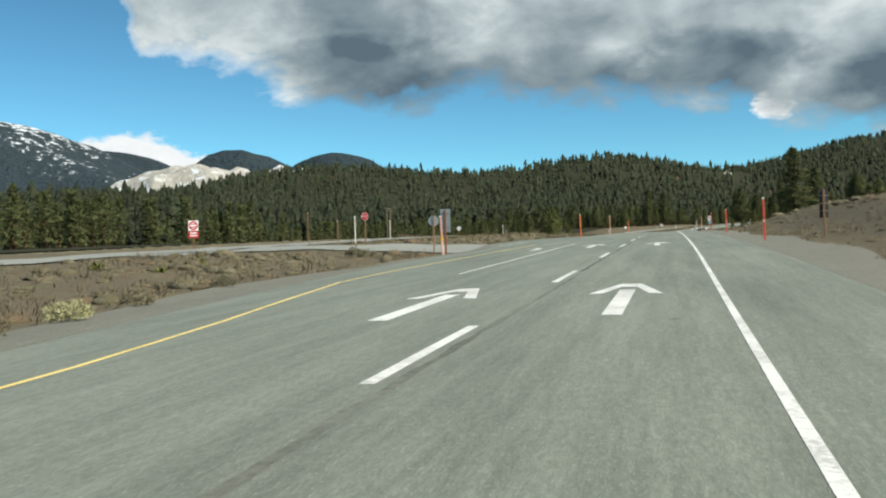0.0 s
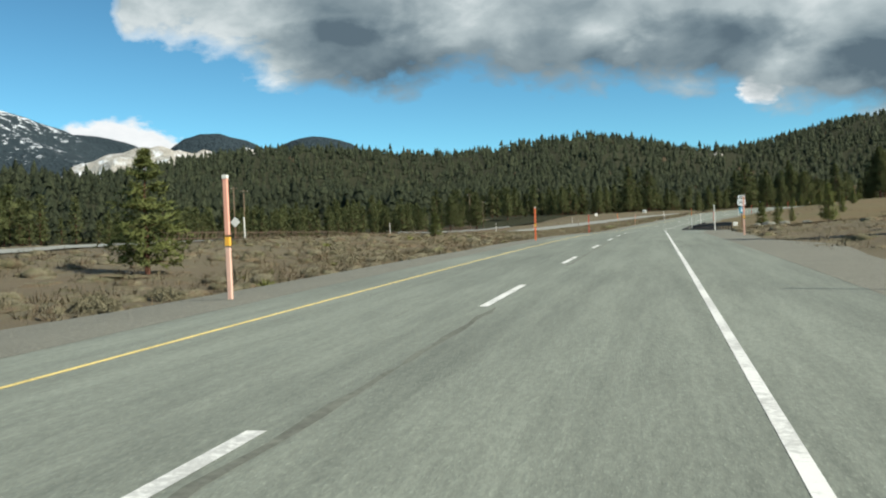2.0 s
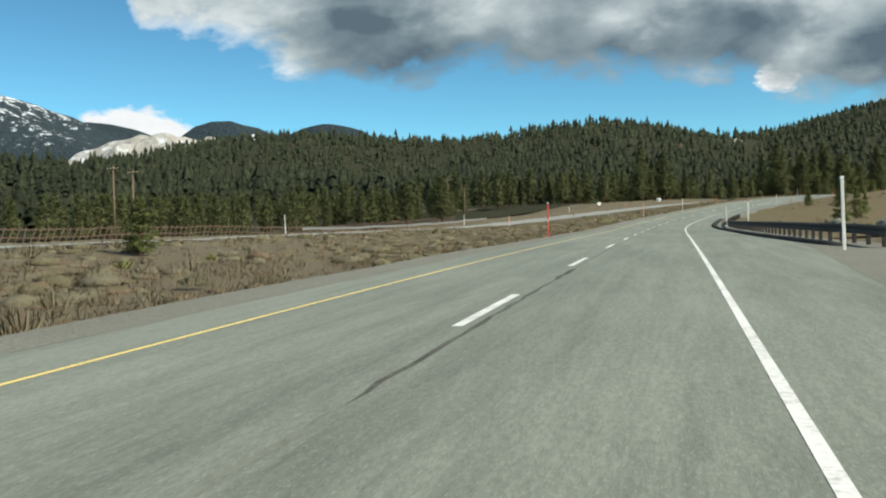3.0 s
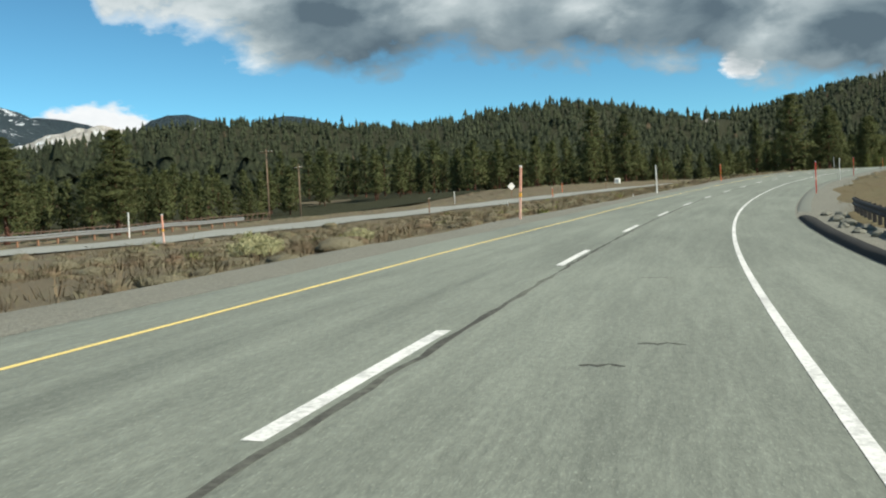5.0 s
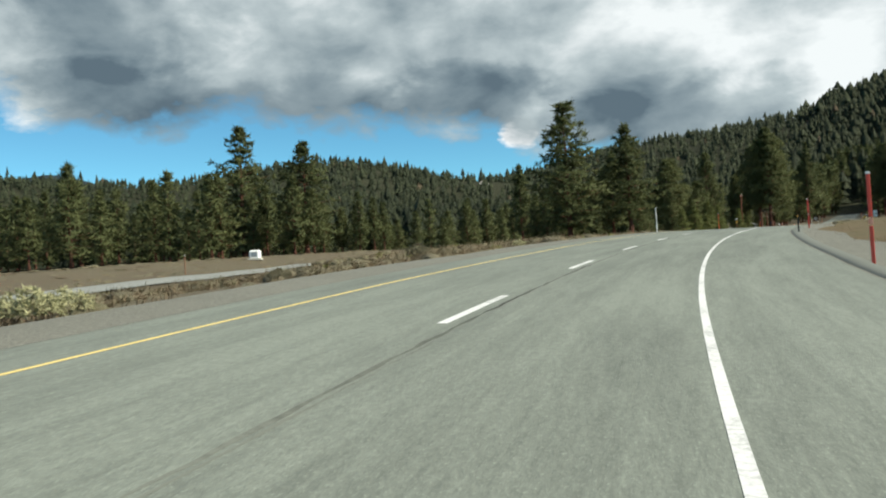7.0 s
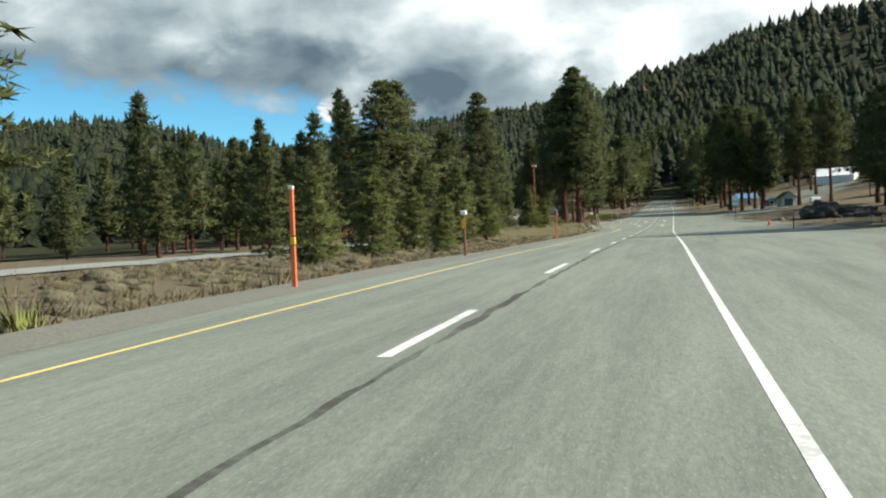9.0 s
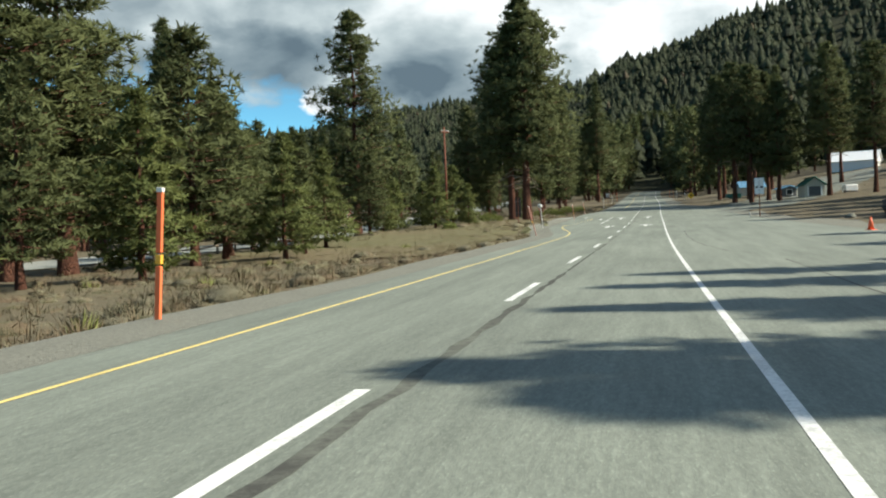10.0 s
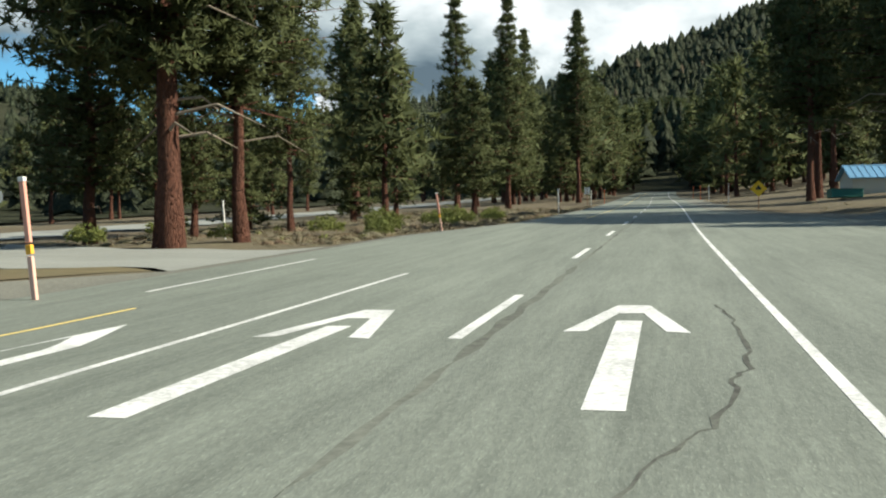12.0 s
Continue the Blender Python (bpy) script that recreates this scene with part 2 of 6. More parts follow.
def sage_body(t, b):
    """Grey-green leafy skin of sagebrush, with shade between the sprays put into its colour."""
    p = where(t)
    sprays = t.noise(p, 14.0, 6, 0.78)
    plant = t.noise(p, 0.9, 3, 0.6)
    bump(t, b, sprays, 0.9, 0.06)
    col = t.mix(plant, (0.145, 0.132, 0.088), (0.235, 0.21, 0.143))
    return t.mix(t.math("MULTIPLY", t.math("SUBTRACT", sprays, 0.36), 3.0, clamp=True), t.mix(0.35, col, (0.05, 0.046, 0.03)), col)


def far_needles(t, b):
    i = t.add("ShaderNodeNewGeometry").outputs["Random Per Island"]
    p = where(t)
    n = t.noise(p, 0.02, 4, 0.6)
    f = t.math("ADD", t.math("MULTIPLY", i, 0.62), t.math("MULTIPLY", t.math("SUBTRACT", n, 0.3), 0.8), clamp=True)
    col = t.mix(f, (0.030, 0.041, 0.025), (0.094, 0.108, 0.056))
    col = t.mix(t.math("GREATER_THAN", i, 0.996), col, (0.16, 0.12, 0.075))
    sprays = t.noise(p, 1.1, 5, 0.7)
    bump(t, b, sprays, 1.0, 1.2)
    # shade in the gaps between sprays, put into the colour
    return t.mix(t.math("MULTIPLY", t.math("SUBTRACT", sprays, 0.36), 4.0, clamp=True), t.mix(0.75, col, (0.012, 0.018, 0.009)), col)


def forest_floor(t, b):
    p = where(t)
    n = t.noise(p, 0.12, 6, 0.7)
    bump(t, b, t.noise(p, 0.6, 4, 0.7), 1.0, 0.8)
    # near-black: the shade under the trees is put into the floor's colour
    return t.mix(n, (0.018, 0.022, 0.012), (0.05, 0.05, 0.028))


def rock(t, b):
    p = where(t)
    n = t.noise(p, 0.012, 8, 0.65)
    s = t.noise(p, 0.03, 7, 0.7, 0.4)
    bump(t, b, t.noise(p, 0.05, 8, 0.7), 1.0, 12.0)
    col = t.mix(n, (0.30, 0.27, 0.23), (0.62, 0.58, 0.52))
    return t.mix(t.math("MULTIPLY", t.math("SUBTRACT", s, 0.51), 9.0, clamp=True), col, (0.83, 0.85, 0.88))


def mountain(snow):
    def build(t, b):
        p = where(t)
        n = t.noise(p, 0.004, 9, 0.68, 0.3)
        trees = t.noise(p, 0.045, 4, 0.7)
        z = t.add("ShaderNodeSeparateXYZ", {0: p}).outputs[2]
        bump(t, b, t.math("ADD", t.noise(p, 0.02, 7, 0.7), trees), 1.0, 25.0)
        # the blue of distant haze is part of the woods' colour
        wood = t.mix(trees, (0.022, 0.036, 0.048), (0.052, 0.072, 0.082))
        up = t.math("DIVIDE", t.math("SUBTRACT", z, 330.0), 260.0)
        f = t.math("ADD", t.math("MULTIPLY", t.math("SUBTRACT", n, 0.5), 3.0), t.math("MULTIPLY", t.math("SUBTRACT", trees, 0.5), 3.5))
        f = t.math("MULTIPLY", t.math("ADD", t.math("ADD", f, up), snow), 3.0, clamp=True)
        return t.mix(f, wood, (0.8, 0.83, 0.88))
    return build


def timber(colour):
    def build(t, b):
        p = t.add("ShaderNodeMapping", {"Vector": where(t), "Scale": (14.0, 14.0, 1.2)}).outputs[0]
        n = t.noise(p, 2.5, 6, 0.65, 0.4)
        bump(t, b, n, 0.4, 0.01)
        return t.mix(n, tuple(c * 0.5 for c in colour), colour)
    return build


MAT = {
    "road": material("asphalt_road", asphalt((0.2986, 0.33, 0.2726), (0.172, 0.192, 0.1592)), 0.85, spec=0.3),
    "shoulder": material("asphalt_shoulder", asphalt((0.2533, 0.272, 0.2308), (0.1682, 0.181, 0.1542)), 0.9, spec=0.25),
    "far_asphalt": material("pale_asphalt", asphalt((0.42, 0.43, 0.385), (0.31, 0.32, 0.285)), 0.9, spec=0.25),
    "white": material("white_road_paint", worn_paint((0.69, 0.69, 0.66), 0.50), 0.6),
    "yellow": material("yellow_road_paint", worn_paint((0.74, 0.57, 0.19), 0.43), 0.6),
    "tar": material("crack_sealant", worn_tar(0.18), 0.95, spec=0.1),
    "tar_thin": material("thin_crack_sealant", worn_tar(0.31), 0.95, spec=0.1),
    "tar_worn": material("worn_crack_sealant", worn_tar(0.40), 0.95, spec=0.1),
    "soil": material("dry_soil", soil, 0.95, spec=0.15),
    "gravel": material("gravel", gravel, 0.95, spec=0.15),
    "bark": material("pine_bark", bark, 0.95, spec=0.15),
    "deadwood": material("dead_branch", timber((0.32, 0.26, 0.2)), 0.9),
    "needles": material("pine_needles", needles((0.037, 0.049, 0.021), (0.150, 0.163, 0.066)), 0.75, spec=0.12, leafy=0.34),
    "young": material("young_pine_needles", needles((0.064, 0.082, 0.028), (0.21, 0.225, 0.078)), 0.75, spec=0.12, leafy=0.36),
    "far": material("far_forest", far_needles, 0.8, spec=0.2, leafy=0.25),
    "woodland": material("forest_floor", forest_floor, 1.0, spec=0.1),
    "rock": material("pale_rock", rock, 0.95, spec=0.15),
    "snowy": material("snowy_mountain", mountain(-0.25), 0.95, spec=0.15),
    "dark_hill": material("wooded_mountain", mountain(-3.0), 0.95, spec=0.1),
    "sage": material("sagebrush_leaves", needles((0.10, 0.092, 0.058), (0.27, 0.24, 0.155)), 0.9, spec=0.15),
    "grass": material("dry_grass", needles((0.13, 0.094, 0.058), (0.27, 0.205, 0.125)), 0.9, spec=0.15),
    "green_grass": material("olive_median_grass", needles((0.12, 0.105, 0.055), (0.235, 0.208, 0.115)), 0.95, spec=0.1),
    "meadow": material("olive_meadow_grass", needles((0.11, 0.095, 0.05), (0.22, 0.185, 0.10)), 0.95, spec=0.1),
    "turf": material("meadow_soil", turf((0.165, 0.118, 0.07), (0.15, 0.138, 0.075)), 0.95, spec=0.1),
    "turf_green": material("median_turf", turf((0.18, 0.142, 0.088), (0.158, 0.152, 0.08)), 0.95, spec=0.1),
    "mound": material("scrub_leaves", low_scrub(False), 0.95, spec=0.1),
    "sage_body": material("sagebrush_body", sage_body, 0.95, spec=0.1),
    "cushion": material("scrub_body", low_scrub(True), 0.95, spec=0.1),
    "pale": material("rabbitbrush_stems", needles((0.24, 0.235, 0.12), (0.48, 0.46, 0.27)), 0.9, spec=0.15),
    "bush": material("green_bush_leaves", needles((0.09, 0.11, 0.03), (0.26, 0.28, 0.08)), 0.8, spec=0.2),
    "orange": material("orange_paint", plain((0.80, 0.17, 0.06), 0.2, 6), 0.55),
    "red": material("red_paint", plain((0.62, 0.075, 0.05), 0.2, 6), 0.55),
    "pole_white": material("white_paint", plain((0.74, 0.71, 0.66), 0.18, 6), 0.6),
    "pole_pink": material("faded_red_paint", plain((0.72, 0.34, 0.25), 0.2, 6), 0.65),
    "pole_pale": material("bleached_pink_paint", plain((0.70, 0.42, 0.33), 0.25, 8), 0.7),
    "reflector": material("amber_reflector", plain((0.85, 0.42, 0.05), 0.1, 6), 0.35),
    "black": material("black_paint", plain((0.02, 0.02, 0.02), 0.2, 6), 0.6),
    "wood": material("weathered_post_timber", timber((0.30, 0.16, 0.095)), 0.9),
    "old_board": material("grey_brown_boards", timber((0.17, 0.11, 0.08)), 0.9),
    "pole_wood": material("utility_pole_timber", timber((0.26, 0.18, 0.12)), 0.9),
    "redwood": material("red_post_timber", timber((0.24, 0.085, 0.05)), 0.9),
    "sign_back": material("sign_back_metal", plain((0.36, 0.38, 0.38), 0.2, 4), 0.45, 0.6),
    "sign_white": material("white_sheeting", plain((0.82, 0.82, 0.80), 0.06, 4), 0.45),
    "sign_red": material("red_sheeting", plain((0.55, 0.03, 0.04), 0.1, 4), 0.45),
    "sign_yellow": material("yellow_sheeting", plain((0.86, 0.52, 0.02), 0.06, 4), 0.45),
    "sign_blue": material("blue_sheeting", plain((0.05, 0.32, 0.48), 0.1, 4), 0.45),
    "sign_dark": material("dark_sign_back", plain((0.035, 0.035, 0.034), 0.3, 4), 0.7),
    "steel": material("weathered_steel", plain((0.24, 0.245, 0.24), 0.35, 3, 0.2), 0.6, 0.5),
    # near guardrail: the shade on its road side is put into this dark colour
    "rust": material("shade_darkened_rusty_steel", plain((0.055, 0.048, 0.045), 0.4, 3, 0.2), 0.7, 0.3),
    "roof_green": material("green_metal_roof", plain((0.04, 0.16, 0.12), 0.15, 3), 0.45, 0.3),
    "roof_blue": material("blue_metal_roof", plain((0.17, 0.36, 0.55), 0.15, 3), 0.45, 0.3),
    "roof_white": material("snow_white_metal_roof", plain((0.80, 0.80, 0.80), 0.1, 3), 0.5),
    "wall_pale": material("pale_siding", plain((0.55, 0.54, 0.46), 0.15, 3), 0.8),
    "wall_dark": material("dark_siding", plain((0.10, 0.11, 0.12), 0.2, 3), 0.8),
    "glass": material("dark_window_glass", plain((0.03, 0.035, 0.04), 0.1, 3), 0.08, spec=0.6),
    # black asphalt; its colour also holds the shaded face and the rail's shadow
    "dike": material("shade_black_asphalt_dike", plain((0.03, 0.03, 0.028), 0.4, 5, 0.4), 0.9, spec=0.2),
    "heap": material("dug_earth", plain((0.075, 0.06, 0.05), 0.45, 2.5, 0.8), 0.95),
    "cone": material("traffic_cone_plastic", plain((0.85, 0.14, 0.05), 0.12, 6), 0.5),
}

# ---- the road's line ----
S0, STEP = -14.0, 17.5
CURVE = [15.15, 5.55, -2.7, -1.86, -0.31, -0.56, 0.26, 1.65, -0.34, 0.89, 6.04, 18.44, 32.61, 31.65, 30.78, 27.51, 39.79, 33.1, 23.79, 13.68, 3.9, -2.39, 1.24, 4.55, 0.99, -1.6, -0.73, 4.24, -0.37, -4.29, -4.34, -1.54, 1.55, 3.34, 3.67, 3.07, 2.12, 1.23, 0.55, 0.12, -0.13]
GRADE = [3.57, 3.85, 3.89, 3.41, 3.08, 2.9, 2.49, 2.18, 1.51, 0.95, 1.04, 1.78, 2.83, 4.01, 4.69, 5.27, 5.08, 4.96, 4.19, 3.13, 2.26, 1.41, 1.38, 1.88, 2.52, 3.11, 3.95, 4.29, 4.53, 4.7, 4.83, 4.98, 5.15, 5.35, 5.55, 5.73, 5.88, 6.0, 6.11, 6.22, 6.33]
KNOTS = [S0 + STEP * i for i in range(len(CURVE))]
LINE_S = np.arange(-160.0, 1700.0, 0.5)


def along(values):
    return np.concatenate([[0.0], np.cumsum((values[1:] + values[:-1]) * 0.25)])


TURN_RATE = np.where((LINE_S < S0) | (LINE_S > KNOTS[-1]), 0.0, np.interp(LINE_S, KNOTS, [c * 1e-4 for c in CURVE]))
SLOPE = np.interp(LINE_S, KNOTS + [900.0, 1200.0], [g / 100 for g in GRADE] + [0.05, 0.0])
HEAD = along(TURN_RATE)
HEAD -= np.interp(0, LINE_S, HEAD)
LINE_X, LINE_Y, LINE_Z = along(np.sin(HEAD)), along(np.cos(HEAD)), along(SLOPE)
LINE_X -= np.interp(0, LINE_S, LINE_X)
LINE_Y -= np.interp(0, LINE_S, LINE_Y)
LINE_Z -= np.interp(0, LINE_S, LINE_Z)
BANK = TURN_RATE * 15.86
MEAN_HEAD = radians(14)
LANE_R, DASH_AT, DASH, PERIOD = 2.297, 5.177, 2.935, 8.533


def smooth(a, b, v):
    q = np.clip((np.asarray(v, float) - a) / (b - a), 0, 1)
    return q * q * (3 - 2 * q)


HILLS = [  # centre x, y, spread across, spread along, height
    (-300.0, 430.0, 120.0, 190.0, 19.0), (-420.0, 620.0, 160.0, 260.0, 12.0), (-176.0, 1080.0, 325.0, 210.0, 47.0), (-452.0, 984.0, 177.0, 333.0, 47.0), (599.0, 1019.0, 288.0, 356.0, 138.0), (256.0, 1356.0, 225.0, 242.0, 80.0), (-65.0, 911.0, 97.0, 352.0, 23.0),
]


def lie(s, u):
    """The height of the bare land over the road's line, s along and u to the right of it."""
    s, u = np.asarray(s, float), np.asarray(u, float)
    left = np.interp(s, [0, 70, 120, 180, 215, 255, 300, 350, 500], [0, 0.05, 0.35, 0.2, -0.33, -0.52, -0.42, -0.28, -0.25]) * smooth(4, 17, -u)
    left = left + 0.9 * smooth(30, 42, -u) * smooth(275, 300, s) * smooth(385, 345, s)
    left = left + 0.38 * smooth(5, 10, -u) * smooth(19.5, 15, -u) * smooth(278, 298, s) * smooth(352, 335, s)
    left = left - 0.9 * smooth(33, 58, -u) * smooth(190, 215, s) * smooth(300, 275, s)
    left = left + 0.45 * smooth(4.6, 7.5, -u) * smooth(20, 16, -u) * smooth(402, 418, s) * smooth(453, 440, s)
    left = left - 0.22 * smooth(3.6, 6, -u) * smooth(15, 8, -u)
    cut = 1.9 * smooth(5.3, 13, u) * smooth(112, 60, s) + 0.5 * smooth(6, 18, u) * smooth(60, 110, s) * smooth(205, 130, s)
    field = 1.1 * smooth(5.5, 26, u) * smooth(205, 235, s) * (1 - 0.75 * smooth(330, 400, s))
    end = smooth(425, 520, s) * (0.065 * np.clip(u - 7.5, 0, 60) + 0.075 * np.clip(u - 18, 0, 40))
    apron = smooth(334, 350, s) * smooth(455, 440, s)
    right = (cut + field) * (1 - apron * smooth(14, 5, u)) + end
    return left + right


def spot(s, u):
    """World x, y of a place by the road."""
    s, u = np.asarray(s, float), np.asarray(u, float)
    near = np.clip(u, -70, 70)
    h = np.interp(s, LINE_S, HEAD)
    x = np.interp(s, LINE_S, LINE_X) + near * np.cos(h) + (u - near) * math.cos(MEAN_HEAD)
    y = np.interp(s, LINE_S, LINE_Y) - near * np.sin(h) - (u - near) * math.sin(MEAN_HEAD)
    return x, y


def deck(s, u):
    """Height of the road's banked surface."""
    b = np.interp(s, LINE_S, BANK) * np.clip(u, -6, 6) * np.clip(1 - (np.abs(u) - 6) / 10, 0, 1)
    return np.interp(s, LINE_S, LINE_Z) - b


def hills(x, y):
    z = np.zeros_like(np.asarray(x, float))
    for cx, cy, sx, sy, h in HILLS:
        z = z + h * np.exp(-(((x - cx) / sx) ** 2 + ((y - cy) / sy) ** 2))
    return z


def land(s, u):
    x, y = spot(s, u)
    away = smooth(60, 160, np.abs(u)) * 1.0 + smooth(620, 800, s) * (1 - smooth(60, 160, np.abs(u)))
    ripple = 0.05 * np.sin(s * 0.7 + u * 0.9) * np.sin(u * 0.6 - s * 0.23) * smooth(5, 8, np.abs(u))
    return deck(s, u) + lie(s, u) + ripple + hills(x, y) * away


def at(s, u, up=0.0):
    x, y = spot(s, u)
    return Vector((float(x), float(y), float(land(s, u)) + up))


def heading(s):
    return float(np.interp(s, LINE_S, HEAD))


# ---- building helpers ----
def finish(name, verts, faces, mat, smooth_faces=False, uv=None):
    me = bpy.data.meshes.new(name)
    me.from_pydata([tuple(v) for v in verts], [], faces)
    for m in (mat if isinstance(mat, (list, tuple)) else [mat]):
        me.materials.append(MAT[m])
    if uv is not None:
        layer = me.uv_layers.new(name="UVMap")
        idx = np.empty(len(me.loops), dtype=np.int32)
        me.loops.foreach_get("vertex_index", idx)
        layer.data.foreach_set("uv", np.asarray(uv, np.float32)[idx].ravel())
    if smooth_faces:
        me.polygons.foreach_set("use_smooth", [True] * len(me.polygons))
    me.update()
    return me


def part(name, data, parent=None, label=""):
    """Links a mesh, or a bmesh with a material's name, as one object under a thing or a part."""
    if isinstance(data, tuple):
        bm, mat = data
        me = bpy.data.meshes.new(name)
        bm.to_mesh(me)
        bm.free()
        me.materials.append(MAT[mat])
        data = me
    ob = new(name, data)
    if parent is not None:
        ob.parent = parent
    return tagged(ob, label)


def thing(name, place, turn=0.0, label="", category="", group="", kind=""):
    e = new(name)
    e.empty_display_size = 0.1
    e.matrix_basis = Matrix.Translation(place) @ Matrix.Rotation(turn, 4, "Z")
    return tagged(e, label, category, group, kind)


def box(size, centre=(0, 0, 0), bevel=0.0, turn=None):
    bm = bmesh.new()
    bmesh.ops.create_cube(bm, size=1)
    bmesh.ops.scale(bm, vec=size, verts=bm.verts)
    if bevel:
        bmesh.ops.bevel(bm, geom=bm.edges[:], offset=bevel, segments=1, affect="EDGES")
    if turn:
        bmesh.ops.rotate(bm, verts=bm.verts, matrix=Euler([radians(a) for a in turn]).to_matrix())
    bmesh.ops.translate(bm, vec=centre, verts=bm.verts)
    return bm


def rod(r0, r1, length, sides=10, base=(0, 0, 0), turn=None):
    """A tapered round bar that stands on its base."""
    bm = bmesh.new()
    bmesh.ops.create_cone(bm, cap_ends=True, segments=sides, radius1=r0, radius2=r1, depth=length)
    bmesh.ops.translate(bm, vec=(0, 0, length / 2), verts=bm.verts)
    if turn:
        bmesh.ops.rotate(bm, verts=bm.verts, matrix=Euler([radians(a) for a in turn]).to_matrix())
    bmesh.ops.translate(bm, vec=base, verts=bm.verts)
    for f in bm.faces:
        f.smooth = len(f.verts) == 4
    return bm


def plate(points, thick, y=0.0):
    """A flat plate in the x-z plane, thick towards +y, with its front at y."""
    bm = bmesh.new()
    front = [bm.verts.new((x, y, z)) for x, z in points]
    back = [bm.verts.new((x, y + thick, z)) for x, z in points]
    bm.faces.new(front)
    bm.faces.new(back[::-1])
    n = len(points)
    for i in range(n):
        bm.faces.new((front[i], back[i], back[(i + 1) % n], front[(i + 1) % n]))
    bmesh.ops.recalc_face_normals(bm, faces=bm.faces)
    return bm


def ring(n, r, cx=0.0, cz=0.0, start=0.0):
    return [(cx + r * math.cos(start + 2 * math.pi * i / n), cz + r * math.sin(start + 2 * math.pi * i / n)) for i in range(n)]


def lettering(text, size, parent, place, mat):
    cu = bpy.data.curves.new("lettering", "FONT")
    cu.body, cu.size, cu.extrude, cu.align_x, cu.align_y = text, size, 0.002, "CENTER", "CENTER"
    tmp = bpy.data.objects.new("lettering", cu)
    me = bpy.data.meshes.new_from_object(tmp)
    bpy.data.objects.remove(tmp)
    me.materials.append(MAT[mat])
    ob = new("lettering", me)
    ob.parent = parent
    ob.matrix_basis = Matrix.Translation(place) @ pose(0, 0, 0, 90, 0, 0)
    return ob


def strip_mesh(name, s0, s1, edges, mat, lift, step=1.5, on_deck=True):
    """A sheet along the road. edges: functions or numbers for u, from left to right."""
    n = max(2, int(math.ceil((s1 - s0) / step)) + 1)
    ss = np.linspace(s0, s1, n)
    verts, uv, faces = [], [], []
    cols = len(edges)
    for s in ss:
        row_z = []
        for e in edges:
            u = e(s) if callable(e) else e
            x, y = spot(s, u)
            k = len(row_z)
            z = (deck(s, u) if (on_deck[k] if isinstance(on_deck, tuple) else on_deck) else land(s, u)) + (lift[k] if isinstance(lift, tuple) else lift)
            row_z.append(z)
            verts.append((float(x), float(y), float(z)))
            uv.append((u, s))
    for i in range(n - 1):
        for j in range(cols - 1):
            a = i * cols + j
            faces.append((a, a + 1, a + cols + 1, a + cols))
    return finish(name, verts, faces, mat, True, uv)

# ---- ground, forest floor and mountains ----
def sheet(name, ss, us, height, mat, label, kind="structure"):
    verts, faces = [], []
    cols = len(us)
    S, U = np.meshgrid(ss, us, indexing="ij")
    X, Y = spot(S.ravel(), U.ravel())
    Z = height(S.ravel(), U.ravel())
    verts = np.stack([X, Y, Z], -1)
    for i in range(len(ss) - 1):
        for j in range(cols - 1):
            a = i * cols + j
            faces.append((a, a + 1, a + cols + 1, a + cols))
    ob = new(name, finish(name, verts, faces, mat, True))
    return tagged(ob, label, name, kind=kind)


def ground_mats():
    near = np.arange(-40, 41, 1.0)
    us = np.concatenate([[-4200, -3200, -2400, -1800, -1400, -1100, -900, -750, -620, -520, -440, -370, -310, -260, -220, -185, -155, -130, -110, -92, -78, -66, -58, -50, -45], near,
                         [45, 50, 58, 66, 78, 92, 110, 130, 155, 185, 220, 260, 310, 370, 440, 520, 620, 750, 900, 1100, 1400, 2000, 3000, 4200]])
    ss = np.concatenate([np.arange(-155, -10, 8), np.arange(-10, 560, 2.2), np.arange(560, 900, 8), np.arange(900, 1690, 25)])
    return ss, us


def ground_height(s, u):
    z = land(s, u)
    # kept under the paved strips
    paved = ((u > -3.35) & (u < 4.4)) | ((s > 205) & (s < 310) & (u > 0) & (u < 5.4)) | ((s > 338) & (s < 480) & (u > 0) & (u < 10.4))
    return z - np.where(paved, 0.09, 0.03)


gs, gu = ground_mats()
ground = sheet("ground", gs, gu, ground_height, "soil", "dry brown soil with thin scrub beside the highway")


def left_edge(s):
    return np.interp(s, [-160, 3, 12, 19, 21, 33, 41, 52, 60, 66, 403, 407, 418, 425, 442, 458, 470, 1700],
                     [-3.2, -3.2, -4.4, -5.1, -5.2, -5.1, -6.5, -6.5, -4.4, -3.2, -3.0, -3.3, -4.8, -5.5, -5.7, -5.6, -4.3, -3.2])


def verge_out(s):
    """Where the gravel left of the asphalt gives way to scrub."""
    return np.interp(s, [-60, 5, 9, 13, 20, 30, 36, 50, 58, 62, 67, 80, 92, 100, 330, 350, 400, 406, 420, 425, 440, 470, 560],
                     [-4.2, -5.0, -6.0, -7.0, -7.5, -6.9, -7.3, -7.0, -4.7, -4.7, -5.6, -5.8, -4.6, -4.0, -4.0, -3.75, -3.9, -4.2, -6.2, -6.8, -6.9, -5.3, -4.2])


def dike_u(s):
    """The foot of the asphalt dike along the outer shoulder."""
    return np.interp(s, [129, 134, 142, 160, 186, 209, 225, 255, 275, 297, 308], [5.6, 5.0, 4.55, 4.3, 4.05, 3.97, 4.35, 4.75, 4.85, 4.45, 4.6])


